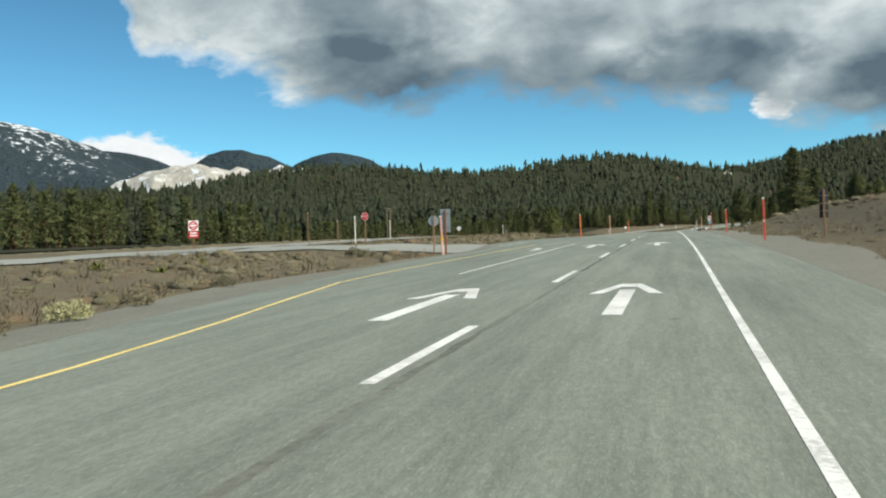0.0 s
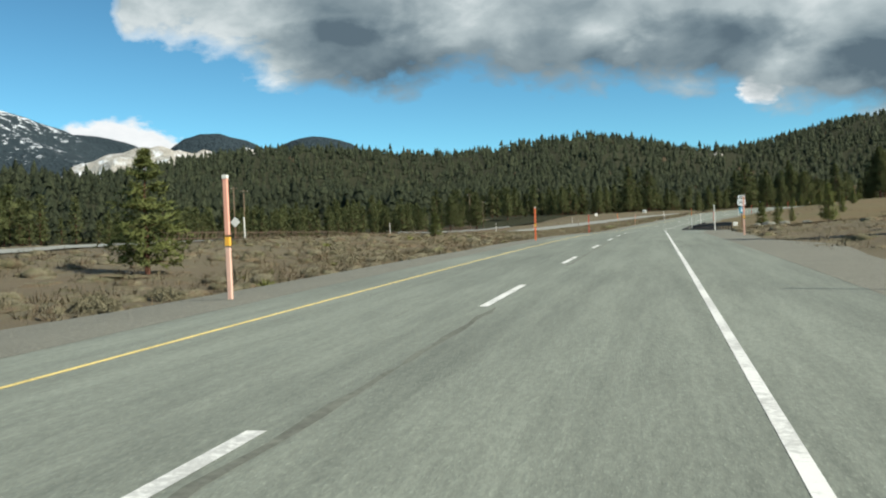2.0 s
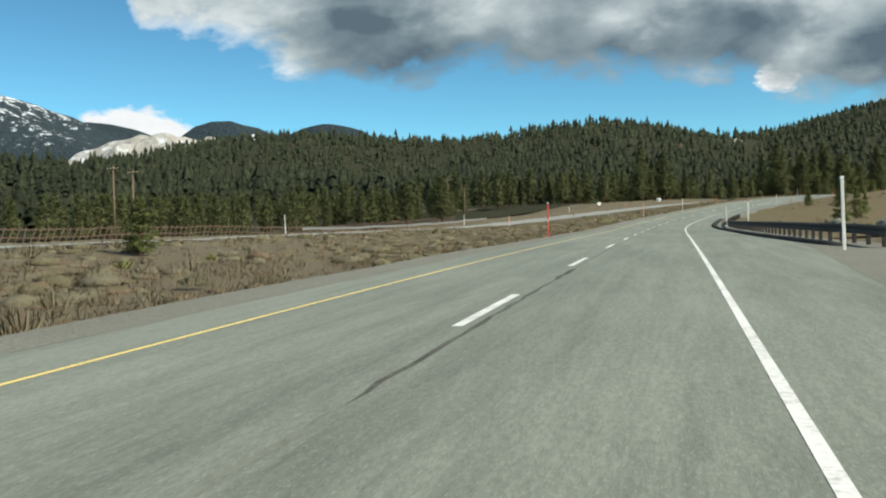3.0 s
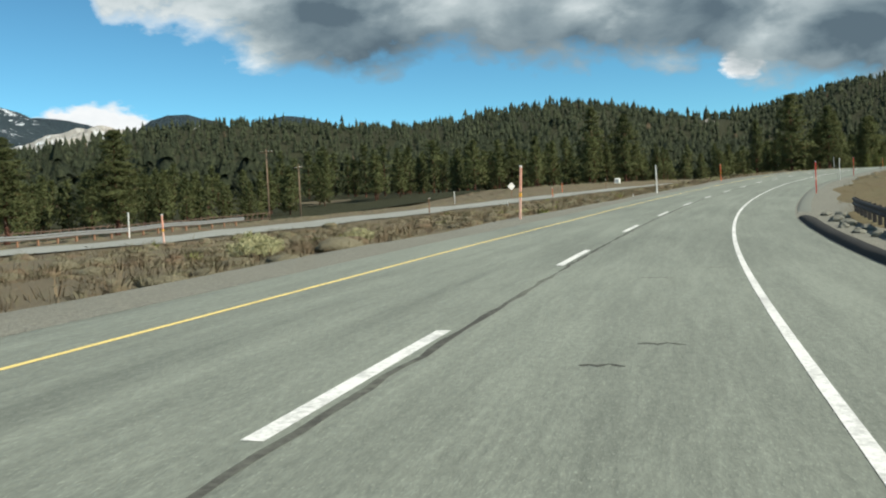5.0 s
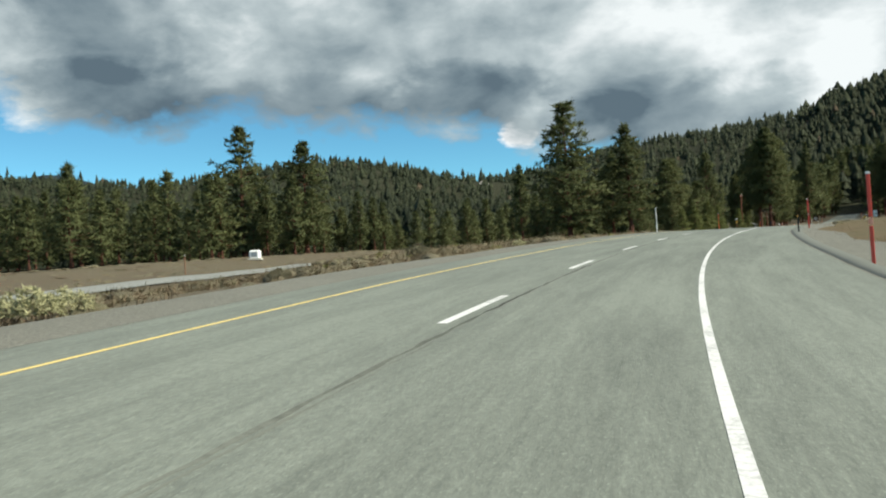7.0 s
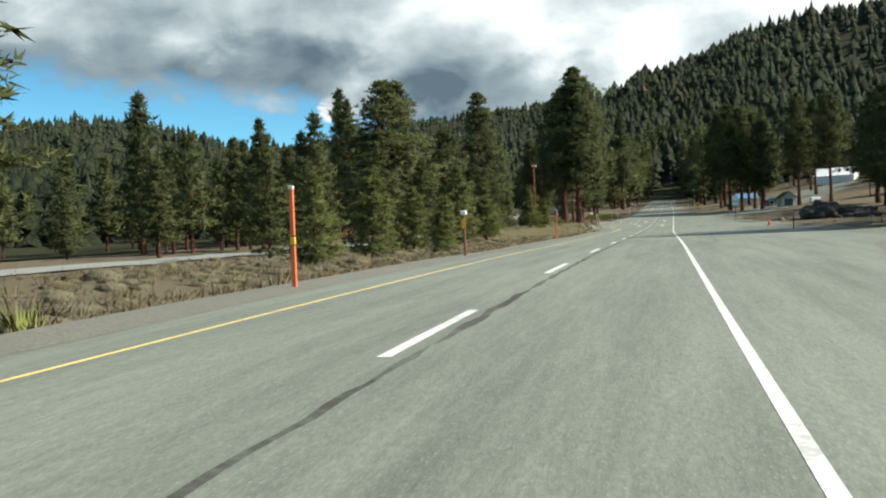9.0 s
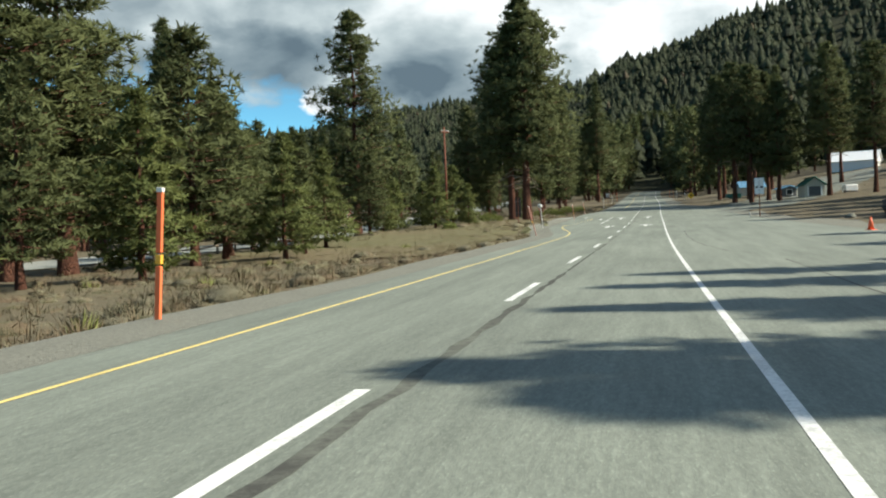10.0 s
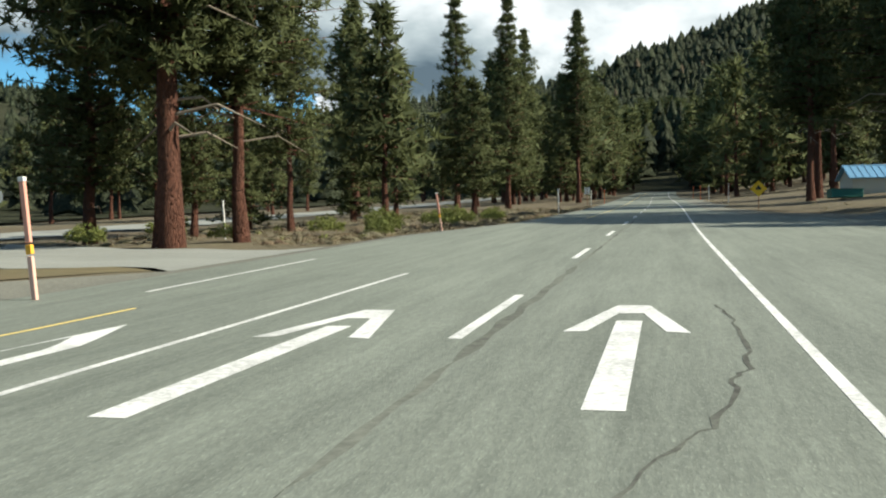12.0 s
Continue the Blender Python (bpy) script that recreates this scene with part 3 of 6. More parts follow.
def right_edge(s):
    return np.where((s > 134) & (s < 308), dike_u(s) + 0.1,
                    np.interp(s, [-160, 120, 134, 308, 334, 346, 352, 373, 394, 430, 446, 468, 478, 490, 1700], [4.2, 4.2, 5.1, 4.7, 4.8, 6.5, 8.6, 9.2, 10.0, 8.8, 8.4, 8.2, 5.0, 3.6, 3.4]))


road = tagged(part("road", strip_mesh("road", -60, 760, [left_edge, lambda s: -2.25, 0.0, 1.15, 2.42, lambda s: 0.5 * (2.42 + right_edge(s)), right_edge], "road", 0.0)),
              "aged grey two-lane asphalt carriageway with worn wheel tracks", "road", kind="structure")
tagged(part("verge", strip_mesh("verge", -60, 560, [lambda s: right_edge(s) - 0.15, lambda s: right_edge(s) + 0.3, lambda s: right_edge(s) + 1.5 + 0.5 * math.sin(s * 0.31) * math.sin(s * 0.11)], "gravel", (0.002, 0.0, 0.0), on_deck=(True, True, False))),
                 "grey gravel verge along the outer edge of the asphalt", "verge", kind="structure")
tagged(part("verge", strip_mesh("verge", -60, 560, [lambda s: min(verge_out(s), left_edge(s) - 0.5) - 0.25 * math.sin(s * 0.37) * math.sin(s * 0.13), lambda s: 0.5 * (min(verge_out(s), left_edge(s) - 0.5) + left_edge(s)) - 0.1, lambda s: left_edge(s) - 0.15, lambda s: left_edge(s) + 0.15], "gravel", (0.012, 0.012, 0.004, 0.002), on_deck=(False, False, True, True))),
                 "grey gravel verge between asphalt and median scrub", "verge", kind="structure")


def meadow_edge(q):
    return lambda s: (1 - q) * (right_edge(s) + 1.3 + 0.5 * math.sin(s * 0.31) * math.sin(s * 0.11)) + q * 44.0


meadow = tagged(part("meadow", strip_mesh("meadow", 138, 346, [meadow_edge((i / 14) ** 1.4) for i in range(15)], "turf", (-0.02,) + (0.035,) * 13 + (-0.05,), 2.0, False)),
                "dry olive and tan grass meadow inside the bend", "meadow", kind="structure")


def green_edge(q):
    return lambda s: (1 - q) * (np.minimum(verge_out(s), left_edge(s) - 0.5) - 0.9 + 0.25 * math.sin(s * 0.7)) + q * (far_near(s) + 1.2)


def far_near(s):
    return np.interp(s, [-160, 30, 60, 120, 200, 275, 380, 430, 450, 470, 500, 560, 1700], [-23, -22, -22.5, -23.5, -20.2, -19.6, -22.0, -21.5, -23.5, -25.5, -27, -28, -28])


tagged(part("far_carriageway", strip_mesh("far_carriageway", -60, 620, [lambda s: far_near(s) - 6.6, lambda s: far_near(s) - 3, far_near], "far_asphalt", 0.03, 3, False)),
                  "pale asphalt opposite carriageway beyond the scrub median", "road", kind="structure")


tagged(part("median_grass", strip_mesh("median_grass", 392, 449, [green_edge(i / 12) for i in range(13)], "turf_green", (-0.03,) + (0.03,) * 11 + (-0.05,), 1.5, False)),
       "olive grass covering the median under the pines", "grass", kind="structure")


def cross_strip(s0, s1, name, wide=5.0, wide_far=4.0, skew=0.0):
    me_v, uv, faces = [], [], []
    us = np.linspace(-5.0, float(far_near((s0 + s1) / 2)) + 0.5, 16)
    for u in us:
        flare = wide * smooth(-9, -4.5, u) + wide_far * smooth(-17, -22, u)
        slide = skew * max(0.0, -u - 13.0)
        for s in np.linspace(s0 - flare + slide, s1 + flare + slide, 5):
            x, y = spot(s, u)
            me_v.append((float(x), float(y), float(land(s, u)) + (0.022 if u < -6.5 else 0.02)))
            uv.append((s, u))
    for i in range(len(us) - 1):
        for j in range(4):
            a = i * 5 + j
            faces.append((a, a + 5, a + 6, a + 1))
    return tagged(part(name, finish(name, me_v, faces, "far_asphalt", True, uv)), "pale worn asphalt crossover between the two carriageways", "road", kind="structure")


cross_strip(38.5, 50.0, "crossover")
cross_strip(449.5, 457.0, "crossover", 3.0, 0.0, 0.6)
# driveway that leaves the road towards the houses
def drive_edge(q):
    return lambda s: (1 - q) * np.interp(s, [446, 455, 465, 475, 490, 530], [5.0, 5.0, 6.0, 10.0, 16.0, 30.0]) + q * np.interp(s, [446, 455, 470, 500, 530], [8.4, 14.0, 20.0, 32.0, 40.0])


drive = strip_mesh("driveway", 446, 530, [drive_edge(i / 8) for i in range(9)], "shoulder", -0.014, 2, False)
tagged(part("driveway", drive), "pale asphalt driveway climbing to the houses", "driveway", kind="structure")


def patch_strip(s0, s1, u0, u1, mat, lift=0.0025, name="stripe"):
    return strip_mesh(name, s0, s1, [u0, u1], mat, lift, 1.5)


def edge_yellow(s):
    return np.interp(s, [-60, 2, 4.8, 6.2, 8.7, 11, 14.8, 18.6, 24, 27, 36, 58, 59.5, 60.6, 62.2, 64.8, 69.7, 75, 395, 402, 405.2, 409, 412, 418.5, 422.5, 425, 434, 440, 442],
                     [-2.12, -2.12, -2.2, -2.37, -2.74, -3.16, -3.8, -4.0, -3.93, -3.86, -3.8, -3.2, -3.0, -2.88, -2.62, -2.37, -2.2, -2.12, -2.1, -2.09, -2.23, -2.54, -2.95, -3.9, -4.3, -4.35, -4.0, -3.57, -3.55])


LINEW = 0.05
part("edge_line", strip_mesh("edge_line", -60, 760, [LANE_R - LINEW * 0.75, LANE_R + LINEW * 0.75], "white", 0.0025), road, "solid white edge line")
part("yellow_line", strip_mesh("yellow_line", -60, 37, [lambda s: edge_yellow(s) - 0.028, lambda s: edge_yellow(s) + 0.028], "yellow", 0.0025), road, "solid yellow median line")
part("yellow_line", strip_mesh("yellow_line", 56, 442, [lambda s: edge_yellow(s) - 0.028, lambda s: edge_yellow(s) + 0.028], "yellow", 0.0025), road, "solid yellow median line")
part("yellow_line", strip_mesh("yellow_line", 475, 760, [-2.15, -2.09], "yellow", 0.0025), road, "solid yellow median line")
part("turn_lane_line", patch_strip(16.5, 37, -2.155, -2.095, "white"), road, "solid white turn lane line")
part("turn_lane_line", patch_strip(425.5, 446, -2.0, -1.93, "white"), road, "solid white turn lane line")
part("stop_line", patch_strip(36, 44, -5.1, -5.04, "white", 0.028), road, "white crossover line")
part("stop_line", strip_mesh("stop_line", 443.5, 449, [lambda s: -4.4 - (s - 443.5) * 0.025, lambda s: -4.33 - (s - 443.5) * 0.025], "white", 0.004), road, "white crossover line")
for i in range(-5, 86):
    a = DASH_AT + i * PERIOD
    part("dash", patch_strip(a, a + DASH, -0.05, 0.05, "white"), road)


def seal_line(s0, s1, u, width, amount, mat):
    """Crack filler poured beside the lane line: wavering, with gaps."""
    rng = random.Random(int(s0 * 7))

    def sway(q):
        return u + 0.004 * math.sin(q * 0.5 + 1.0) + 0.003 * math.sin(q * 2.3) + 0.007 * math.sin(q * 6.1 + 2.0) + 0.006 * math.sin(q * 13.7)
    s = s0
    while s < s1:
        e = min(s1, s + rng.uniform(2, 11))
        if rng.random() < amount:
            w = width * rng.uniform(0.55, 1.2)
            ph = rng.uniform(0, 6)
            part("crack_filler", strip_mesh("crack_filler", s, e, [lambda q: sway(q) - w * (0.5 + 0.2 * math.sin(q * 4.7 + ph)) * min(1, (e - q) * 2 + 0.1, (q - s) * 2 + 0.1),
                                                                  lambda q: sway(q) + w * (0.5 + 0.2 * math.sin(q * 3.9 + ph)) * min(1, (e - q) * 2 + 0.1, (q - s) * 2 + 0.1)], mat, 0.0015, 0.3), road)
        s = e


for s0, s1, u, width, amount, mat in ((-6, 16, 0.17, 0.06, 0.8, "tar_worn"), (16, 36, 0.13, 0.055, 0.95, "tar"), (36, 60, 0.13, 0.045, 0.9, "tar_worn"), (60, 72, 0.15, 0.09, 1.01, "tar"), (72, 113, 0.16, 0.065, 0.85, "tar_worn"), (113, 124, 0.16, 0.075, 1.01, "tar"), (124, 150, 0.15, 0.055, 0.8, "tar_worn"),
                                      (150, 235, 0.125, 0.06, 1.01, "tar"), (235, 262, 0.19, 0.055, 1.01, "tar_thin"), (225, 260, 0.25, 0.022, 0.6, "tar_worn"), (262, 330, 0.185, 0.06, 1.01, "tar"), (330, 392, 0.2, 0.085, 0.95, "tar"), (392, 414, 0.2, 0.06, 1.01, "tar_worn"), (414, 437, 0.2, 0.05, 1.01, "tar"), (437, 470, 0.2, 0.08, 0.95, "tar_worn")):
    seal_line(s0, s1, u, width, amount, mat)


def wander(points, width):
    """A wandering crack across the asphalt, through points (s, u)."""
    ps = [Vector((a, b)) for a, b in points]
    rng = random.Random(len(points))
    line = []
    for p, q in zip(ps, ps[1:]):
        for k in range(4):
            line.append(p.lerp(q, k / 4) + Vector((rng.uniform(-0.04, 0.04), rng.uniform(-0.02, 0.02))))
    line.append(ps[-1])
    verts, faces, uv = [], [], []
    for i, p in enumerate(line):
        d = (line[min(i + 1, len(line) - 1)] - line[max(i - 1, 0)]).normalized()
        n = Vector((-d.y, d.x)) * width * 0.5 * rng.uniform(0.4, 1.3)
        for q in (p + n, p - n):
            x, y = spot(q.x, q.y)
            verts.append((float(x), float(y), float(deck(q.x, q.y)) + 0.002))
            uv.append((q.y, q.x))
        if i:
            a = 2 * i
            faces.append((a - 2, a - 1, a + 1, a))
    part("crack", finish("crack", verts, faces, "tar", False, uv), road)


wander([(442.5, 1.86), (441.76, 1.93), (440.73, 1.94), (439.96, 1.92), (439.43, 1.88), (439.15, 1.78), (438.63, 1.76), (438.08, 1.62), (437.6, 1.42), (436.8, 1.2)], 0.034)
wander([(404, 3.1), (398, 3.0), (391.5, 3.05), (388.5, 3.2), (386.0, 3.4), (384.6, 3.5), (383, 3.9)], 0.035)
wander([(413.4, 3.9), (413.6, 4.6), (413.1, 5.3)], 0.16)
wander([(352, 3.3), (362, 3.6), (371, 4.1), (380, 4.2)], 0.03)
for s, u, l in ((411.6, 1.25, 0.35), (427.1, 3.9, 0.45), (427.25, 3.92, 0.4), (187.0, 1.5, 0.3), (191.5, 1.3, 0.35), (193, 1.9, 0.3), (196.5, 1.6, 0.3), (199.2, 1.2, 0.4), (202.5, 1.7, 0.35), (186.2, 1.2, 0.25), (8.6, 1.75, 0.12), (289.6, 2.0, 0.3)):
    wander([(s, u - l / 2), (s + 0.02, u), (s, u + l / 2)], 0.1 if s > 400 else 0.035)


def arrow(s, u, kind):
    """Painted lane arrow, 4.1 m long; kind: ahead or left."""
    def put(name, pts, parent=road):
        verts, uv = [], []
        for ds, du in pts:
            x, y = spot(s + ds, u + du)
            verts.append((float(x), float(y), float(deck(s + ds, u + du)) + 0.003))
            uv.append((u + du, s + ds))
        ob = part(name, finish(name, verts, [tuple(range(len(pts)))], "white", False, uv), parent)
        return ob
    if kind == "ahead":
        put("arrow_shaft", [(0, -0.1), (0, 0.1), (3.08, 0.1), (3.08, -0.1)])
        put("arrow_head", [(2.45, -0.45), (2.5, -0.28), (3.55, -0.1), (3.55, 0.0), (4.12, 0.0), (4.12, -0.14)])
        put("arrow_head", [(2.5, 0.28), (2.45, 0.45), (4.12, 0.14), (4.12, 0.0), (3.55, 0.0), (3.55, 0.1)])
    elif kind == "both":
        put("arrow_shaft", [(0, -0.12), (0, 0.12), (3.05, 0.12), (3.05, -0.12)])
        put("arrow_head", [(2.2, -0.38), (2.2, -0.22), (3.9, 0.05), (3.9, -0.12)])
        put("arrow_head", [(2.6, 0.22), (2.6, 0.45), (3.95, 0.1), (3.9, -0.1), (3.5, 0.05)])
    else:
        put("arrow_shaft", [(0, -0.1), (0, 0.06), (1.9, 0.06), (2.3, -0.05), (2.3, -0.3), (1.9, -0.15), (1.7, -0.1)])
        put("arrow_head", [(1.15, -0.42), (2.3, -0.3), (2.3, -0.05), (3.0, -0.28)])


for s in (9.0, 30.9, 416.45, 438.3):
    arrow(s, 1.2 if s == 416.45 else 1.16, "ahead")
    arrow(s - 0.45, -1.06, "ahead")
arrow(29.3, -2.72, "left")
arrow(437.9, -2.64, "left")


def heightfield(name, cx, cy, w, h, n, top, mat, label, seed, rough=0.12, flat=False):
    """A mountain: a mound over an ellipse, broken by ridges, its foot under the land."""
    verts, faces = [], []
    for i in range(n + 1):
        for j in range(n + 1):
            a, b = i / n * 2 - 1, j / n * 2 - 1
            r = a * a + b * b
            q = Vector((a * 2.2 + seed, b * 2.2, seed * 0.7))
            ridge = 1 - abs(noise.noise(q)) * 1.4
            f = (1 / (1 + (1.7 * r) ** 3) if flat else math.exp(-2.2 * r)) * (1 + rough * (ridge - 0.6) * 2.2 + rough * 0.5 * noise.noise(q * 4)) - 0.10
            verts.append((cx + a * w, cy + b * h, top * f / 0.9))
    for i in range(n):
        for j in range(n):
            a = i * (n + 1) + j
            faces.append((a, a + n + 1, a + n + 2, a + 1))
    return tagged(part(name, finish(name, verts, faces, mat, True)), label, "mountain", kind="structure")


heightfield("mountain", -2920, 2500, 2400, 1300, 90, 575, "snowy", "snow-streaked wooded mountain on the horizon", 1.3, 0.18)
heightfield("mountain", -1632, 3280, 800, 500, 40, 440, "dark_hill", "dark wooded peak on the horizon, haze blue in its colour", 4.1, 0.06)
heightfield("mountain", -1330, 3500, 800, 500, 40, 428, "dark_hill", "dark wooded peak on the horizon, haze blue in its colour", 7.7, 0.06)
heightfield("mountain", -2080, 3050, 1000, 600, 50, 452, "dark_hill", "dark wooded ridge on the horizon, haze blue in its colour", 9.3, 0.06)
heightfield("rock_dome", -770, 1500, 400, 300, 80, 150, "rock", "pale bare rocky hill with patches of snow", 2.9, 0.14, True)


PATCH = tuple(float(v) for v in spot(1016, -312))
heightfield("rock_outcrop", PATCH[0], PATCH[1], 40, 30, 40, float(land(1016, -312)) + 2.2, "rock", "pale bare rock outcrop in the forest on the ridge", 5.5, 0.02, True)


# ---- trees ----
def tuft(rng, verts, faces, mats, c, size, n, mi, up=0.35):
    """A soft spray of short needle bunches round a twig's end."""
    for _ in range(n):
        d = Vector((rng.gauss(0, 1), rng.gauss(0, 1), rng.gauss(0, 0.8) + up)).normalized()
        side = d.cross(Vector((rng.gauss(0, 1), rng.gauss(0, 1), rng.gauss(0, 1)))).normalized() * size * rng.uniform(0.10, 0.16)
        b = len(verts)
        o = c + d * size * rng.uniform(-0.1, 0.25)
        verts.extend((o + side, o - side * rng.uniform(0.5, 1), o + d * size * rng.uniform(0.55, 0.95)))
        faces.append((b, b + 1, b + 2))
        mats.append(mi)


CROWN_NORMALS = {}


def round_normals(verts, faces, width, seed):
    """Turns the sprays outwards and gives them the soft shading of a full crown. Returns a normal for each vertex."""
    V = np.array([tuple(v) for v in verts])
    rng = np.random.RandomState(seed)
    r = np.hypot(V[:, 0], V[:, 1])
    N = np.stack([V[:, 0] / width, V[:, 1] / width, 0.12 + 0.35 * (r / width)], -1) * 1.3
    which = [i for i, f in enumerate(faces) if len(f) == 3]
    T = np.array([faces[i] for i in which])
    n = N[T[:, 0]] + rng.normal(size=(len(T), 3)) * 0.3
    g = np.cross(V[T[:, 1]] - V[T[:, 0]], V[T[:, 2]] - V[T[:, 0]])
    g /= np.linalg.norm(g, axis=1)[:, None] + 1e-9
    wrong = (g * n).sum(1) < 0
    T[wrong] = T[wrong][:, [0, 2, 1]]
    g[wrong] *= -1
    for i, f in zip(which, T.tolist()):
        faces[i] = tuple(f)
    N[T] = (n + g * 0.25)[:, None, :]
    return N / (np.linalg.norm(N, axis=1)[:, None] + 1e-9)


def limb(verts, faces, mats, a, b, r0, r1, mi, sides=4):
    d = (b - a).normalized()
    p = d.orthogonal().normalized()
    q = d.cross(p)
    k = len(verts)
    for o, r in ((a, r0), (b, r1)):
        for i in range(sides):
            t = 2 * math.pi * i / sides
            verts.append(o + (p * math.cos(t) + q * math.sin(t)) * r)
    for i in range(sides):
        j = (i + 1) % sides
        faces.append((k + i, k + j, k + sides + j, k + sides + i))
        mats.append(mi)


def pine_meshes(seed, h, bare, width, whorls, tufts, blades, size, foliage="needles", lean=0.0, top_round=0.5, sparse=0.1, trunk_r=None, dead=0, profile=0.76):
    """Trunk, crown and dead limbs of a pine: h tall, bare up to a share of it, width the crown's radius."""
    rng = random.Random(seed)
    tr = trunk_r or h * 0.016
    verts, faces = [], []
    rings = 9
    bend = [Vector((lean * (i / rings) ** 1.5 * h + rng.uniform(-1, 1) * 0.006 * h * min(1, i), rng.uniform(-1, 1) * 0.006 * h * min(1, i), 0)) for i in range(rings + 1)]

    def axis(f):
        i = min(rings - 1, int(f * rings))
        return bend[i].lerp(bend[i + 1], f * rings - i) + Vector((0, 0, f * h))

    sides = 9
    for i in range(rings + 1):
        f = i / rings
        r = tr * (1.35 if i == 0 else 1.0) * (1 - 0.93 * f)
        for k in range(sides):
            a = 2 * math.pi * k / sides
            rr = r * (1 + 0.12 * math.sin(3 * a + i))
            p = axis(f) + Vector((math.cos(a) * rr, math.sin(a) * rr, -0.15 if i == 0 else 0))
            verts.append(p)
    for i in range(rings):
        for k in range(sides):
            a, b = i * sides + k, i * sides + (k + 1) % sides
            faces.append((a, b, b + sides, a + sides))
    trunk = finish("trunk", verts, faces, "bark", True)
    verts, faces, mats = [], [], []
    for w in range(whorls):
        f = bare + (1 - bare) * ((w + rng.uniform(0, 0.9)) / whorls)
        g = (f - bare) / (1 - bare)
        reach = width * ((1 - g) ** profile + 0.03) * min(1, 0.62 + g * 3.2 * top_round)
        if rng.random() < sparse:
            reach *= 0.5
        n = rng.choice((3, 4, 4, 5))
        a0 = rng.uniform(0, 6.3)
        for b in range(n):
            a = a0 + b * 2 * math.pi / n + rng.uniform(-0.5, 0.5)
            l = reach * rng.uniform(0.6, 1.15)
            droop = rng.uniform(-0.18, 0.12) + 0.45 * g
            o = axis(f)
            e = o + Vector((math.cos(a) * l, math.sin(a) * l, l * droop))
            limb(verts, faces, mats, o, e, tr * 0.28 * (1.05 - g), tr * 0.05, 1, 3)
            for k in range(max(2, int(tufts * (0.35 + l / width)))):
                q = rng.uniform(0.25, 1.05) ** 0.8
                c = o.lerp(e, q) + Vector((rng.gauss(0, 1), rng.gauss(0, 1), rng.gauss(0, 0.5) + 0.15)) * l * 0.17
                tuft(rng, verts, faces, mats, c, size * rng.uniform(0.7, 1.25), blades, 0)
    for _ in range(int(tufts * 2)):
        tuft(rng, verts, faces, mats, axis(0.97) + Vector((rng.gauss(0, 0.2), rng.gauss(0, 0.2), rng.uniform(-0.4, 0.25))) * size * 2, size * 0.8, blades, 0, 1.0)
    normals = round_normals(verts, faces, width, seed)
    crown = finish("crown", verts, faces, [foliage, "bark"], True)
    crown.polygons.foreach_set("material_index", mats)
    crown.normals_split_custom_set_from_vertices(normals.tolist())
    CROWN_NORMALS[crown.name] = normals
    snags = []
    for _ in range(dead):
        f = rng.uniform(bare * 0.55, bare + 0.1)
        a = rng.uniform(0, 6.3)
        l = width * rng.uniform(0.35, 0.7)
        v2, f2, m2 = [], [], []
        o = axis(f)
        midp = o + Vector((math.cos(a) * l * 0.55, math.sin(a) * l * 0.55, 0.1 * l))
        e = o + Vector((math.cos(a + 0.2) * l, math.sin(a + 0.2) * l, -0.12 * l))
        limb(v2, f2, m2, o, midp, tr * 0.16, tr * 0.1, 0, 5)
        limb(v2, f2, m2, midp, e, tr * 0.1, tr * 0.03, 0, 5)
        snags.append(finish("dead_branch", v2, f2, "deadwood"))
    return trunk, crown, snags


def plant_tree(meshes, place, turn, scale, label, group, wide=1.0):
    trunk, crown, snags = meshes
    e = thing("pine_tree", place, turn, label, "tree", group)
    e.scale = (scale * wide, scale * wide, scale)
    part("trunk", trunk, e, "rust-brown plated bark")
    part("crown", crown, e)
    for m in snags:
        part("dead_branch", m, e, "bare grey dead branch")
    return e


MID = [pine_meshes(100 + i, 10.0, 0.06 + 0.04 * (i % 4), 2.25 + 0.3 * (i % 3), 28 + 2 * (i % 3), 11, 9, 0.40, sparse=0.25, top_round=0.5 + 0.2 * (i % 2), profile=0.66) for i in range(7)]
SLIM = [pine_meshes(200 + i, 10.0, 0.16 + 0.05 * i, 1.6, 32, 8, 10, 0.42, sparse=0.25) for i in range(3)]
SLIM_TALL = [pine_meshes(220 + i, 22.0, 0.14 + 0.05 * i, 3.1, 46, 13, 10, 0.5, sparse=0.25, trunk_r=0.26) for i in range(3)]
YOUNG = [pine_meshes(300 + i, 4.0, 0.06, 1.1, 18, 13, 10, 0.20, "young", top_round=0.9) for i in range(4)]
TALL = [pine_meshes(400 + i, 16.0, 0.12 + 0.06 * i, 3.2, 38, 10, 9, 0.56, sparse=0.3, dead=5, trunk_r=0.24) for i in range(4)]
FULL = [pine_meshes(450 + i, 16.0, 0.16 + 0.04 * i, 3.7, 42, 18, 11, 0.40, sparse=0.22, dead=4, trunk_r=0.26, profile=0.62) for i in range(3)]
BARE = [pine_meshes(470 + i, 16.0, 0.30 + 0.04 * i, 3.7, 38, 18, 11, 0.40, sparse=0.22, dead=6, trunk_r=0.24, profile=0.6) for i in range(2)]
MID_LIGHT = [pine_meshes(600 + i, 10.0, 0.08 + 0.05 * (i % 4), 2.1 + 0.35 * (i % 3), 22 + 2 * (i % 3), 4.6, 6, 0.8, sparse=0.25, top_round=0.5 + 0.2 * (i % 2), profile=0.66) for i in range(6)]
STAND = [pine_meshes(700 + i, 10.0, 0.08, 2.0 + 0.3 * (i % 3), 15, 2.6, 5, 1.15, sparse=0.2, profile=0.66) for i in range(5)]
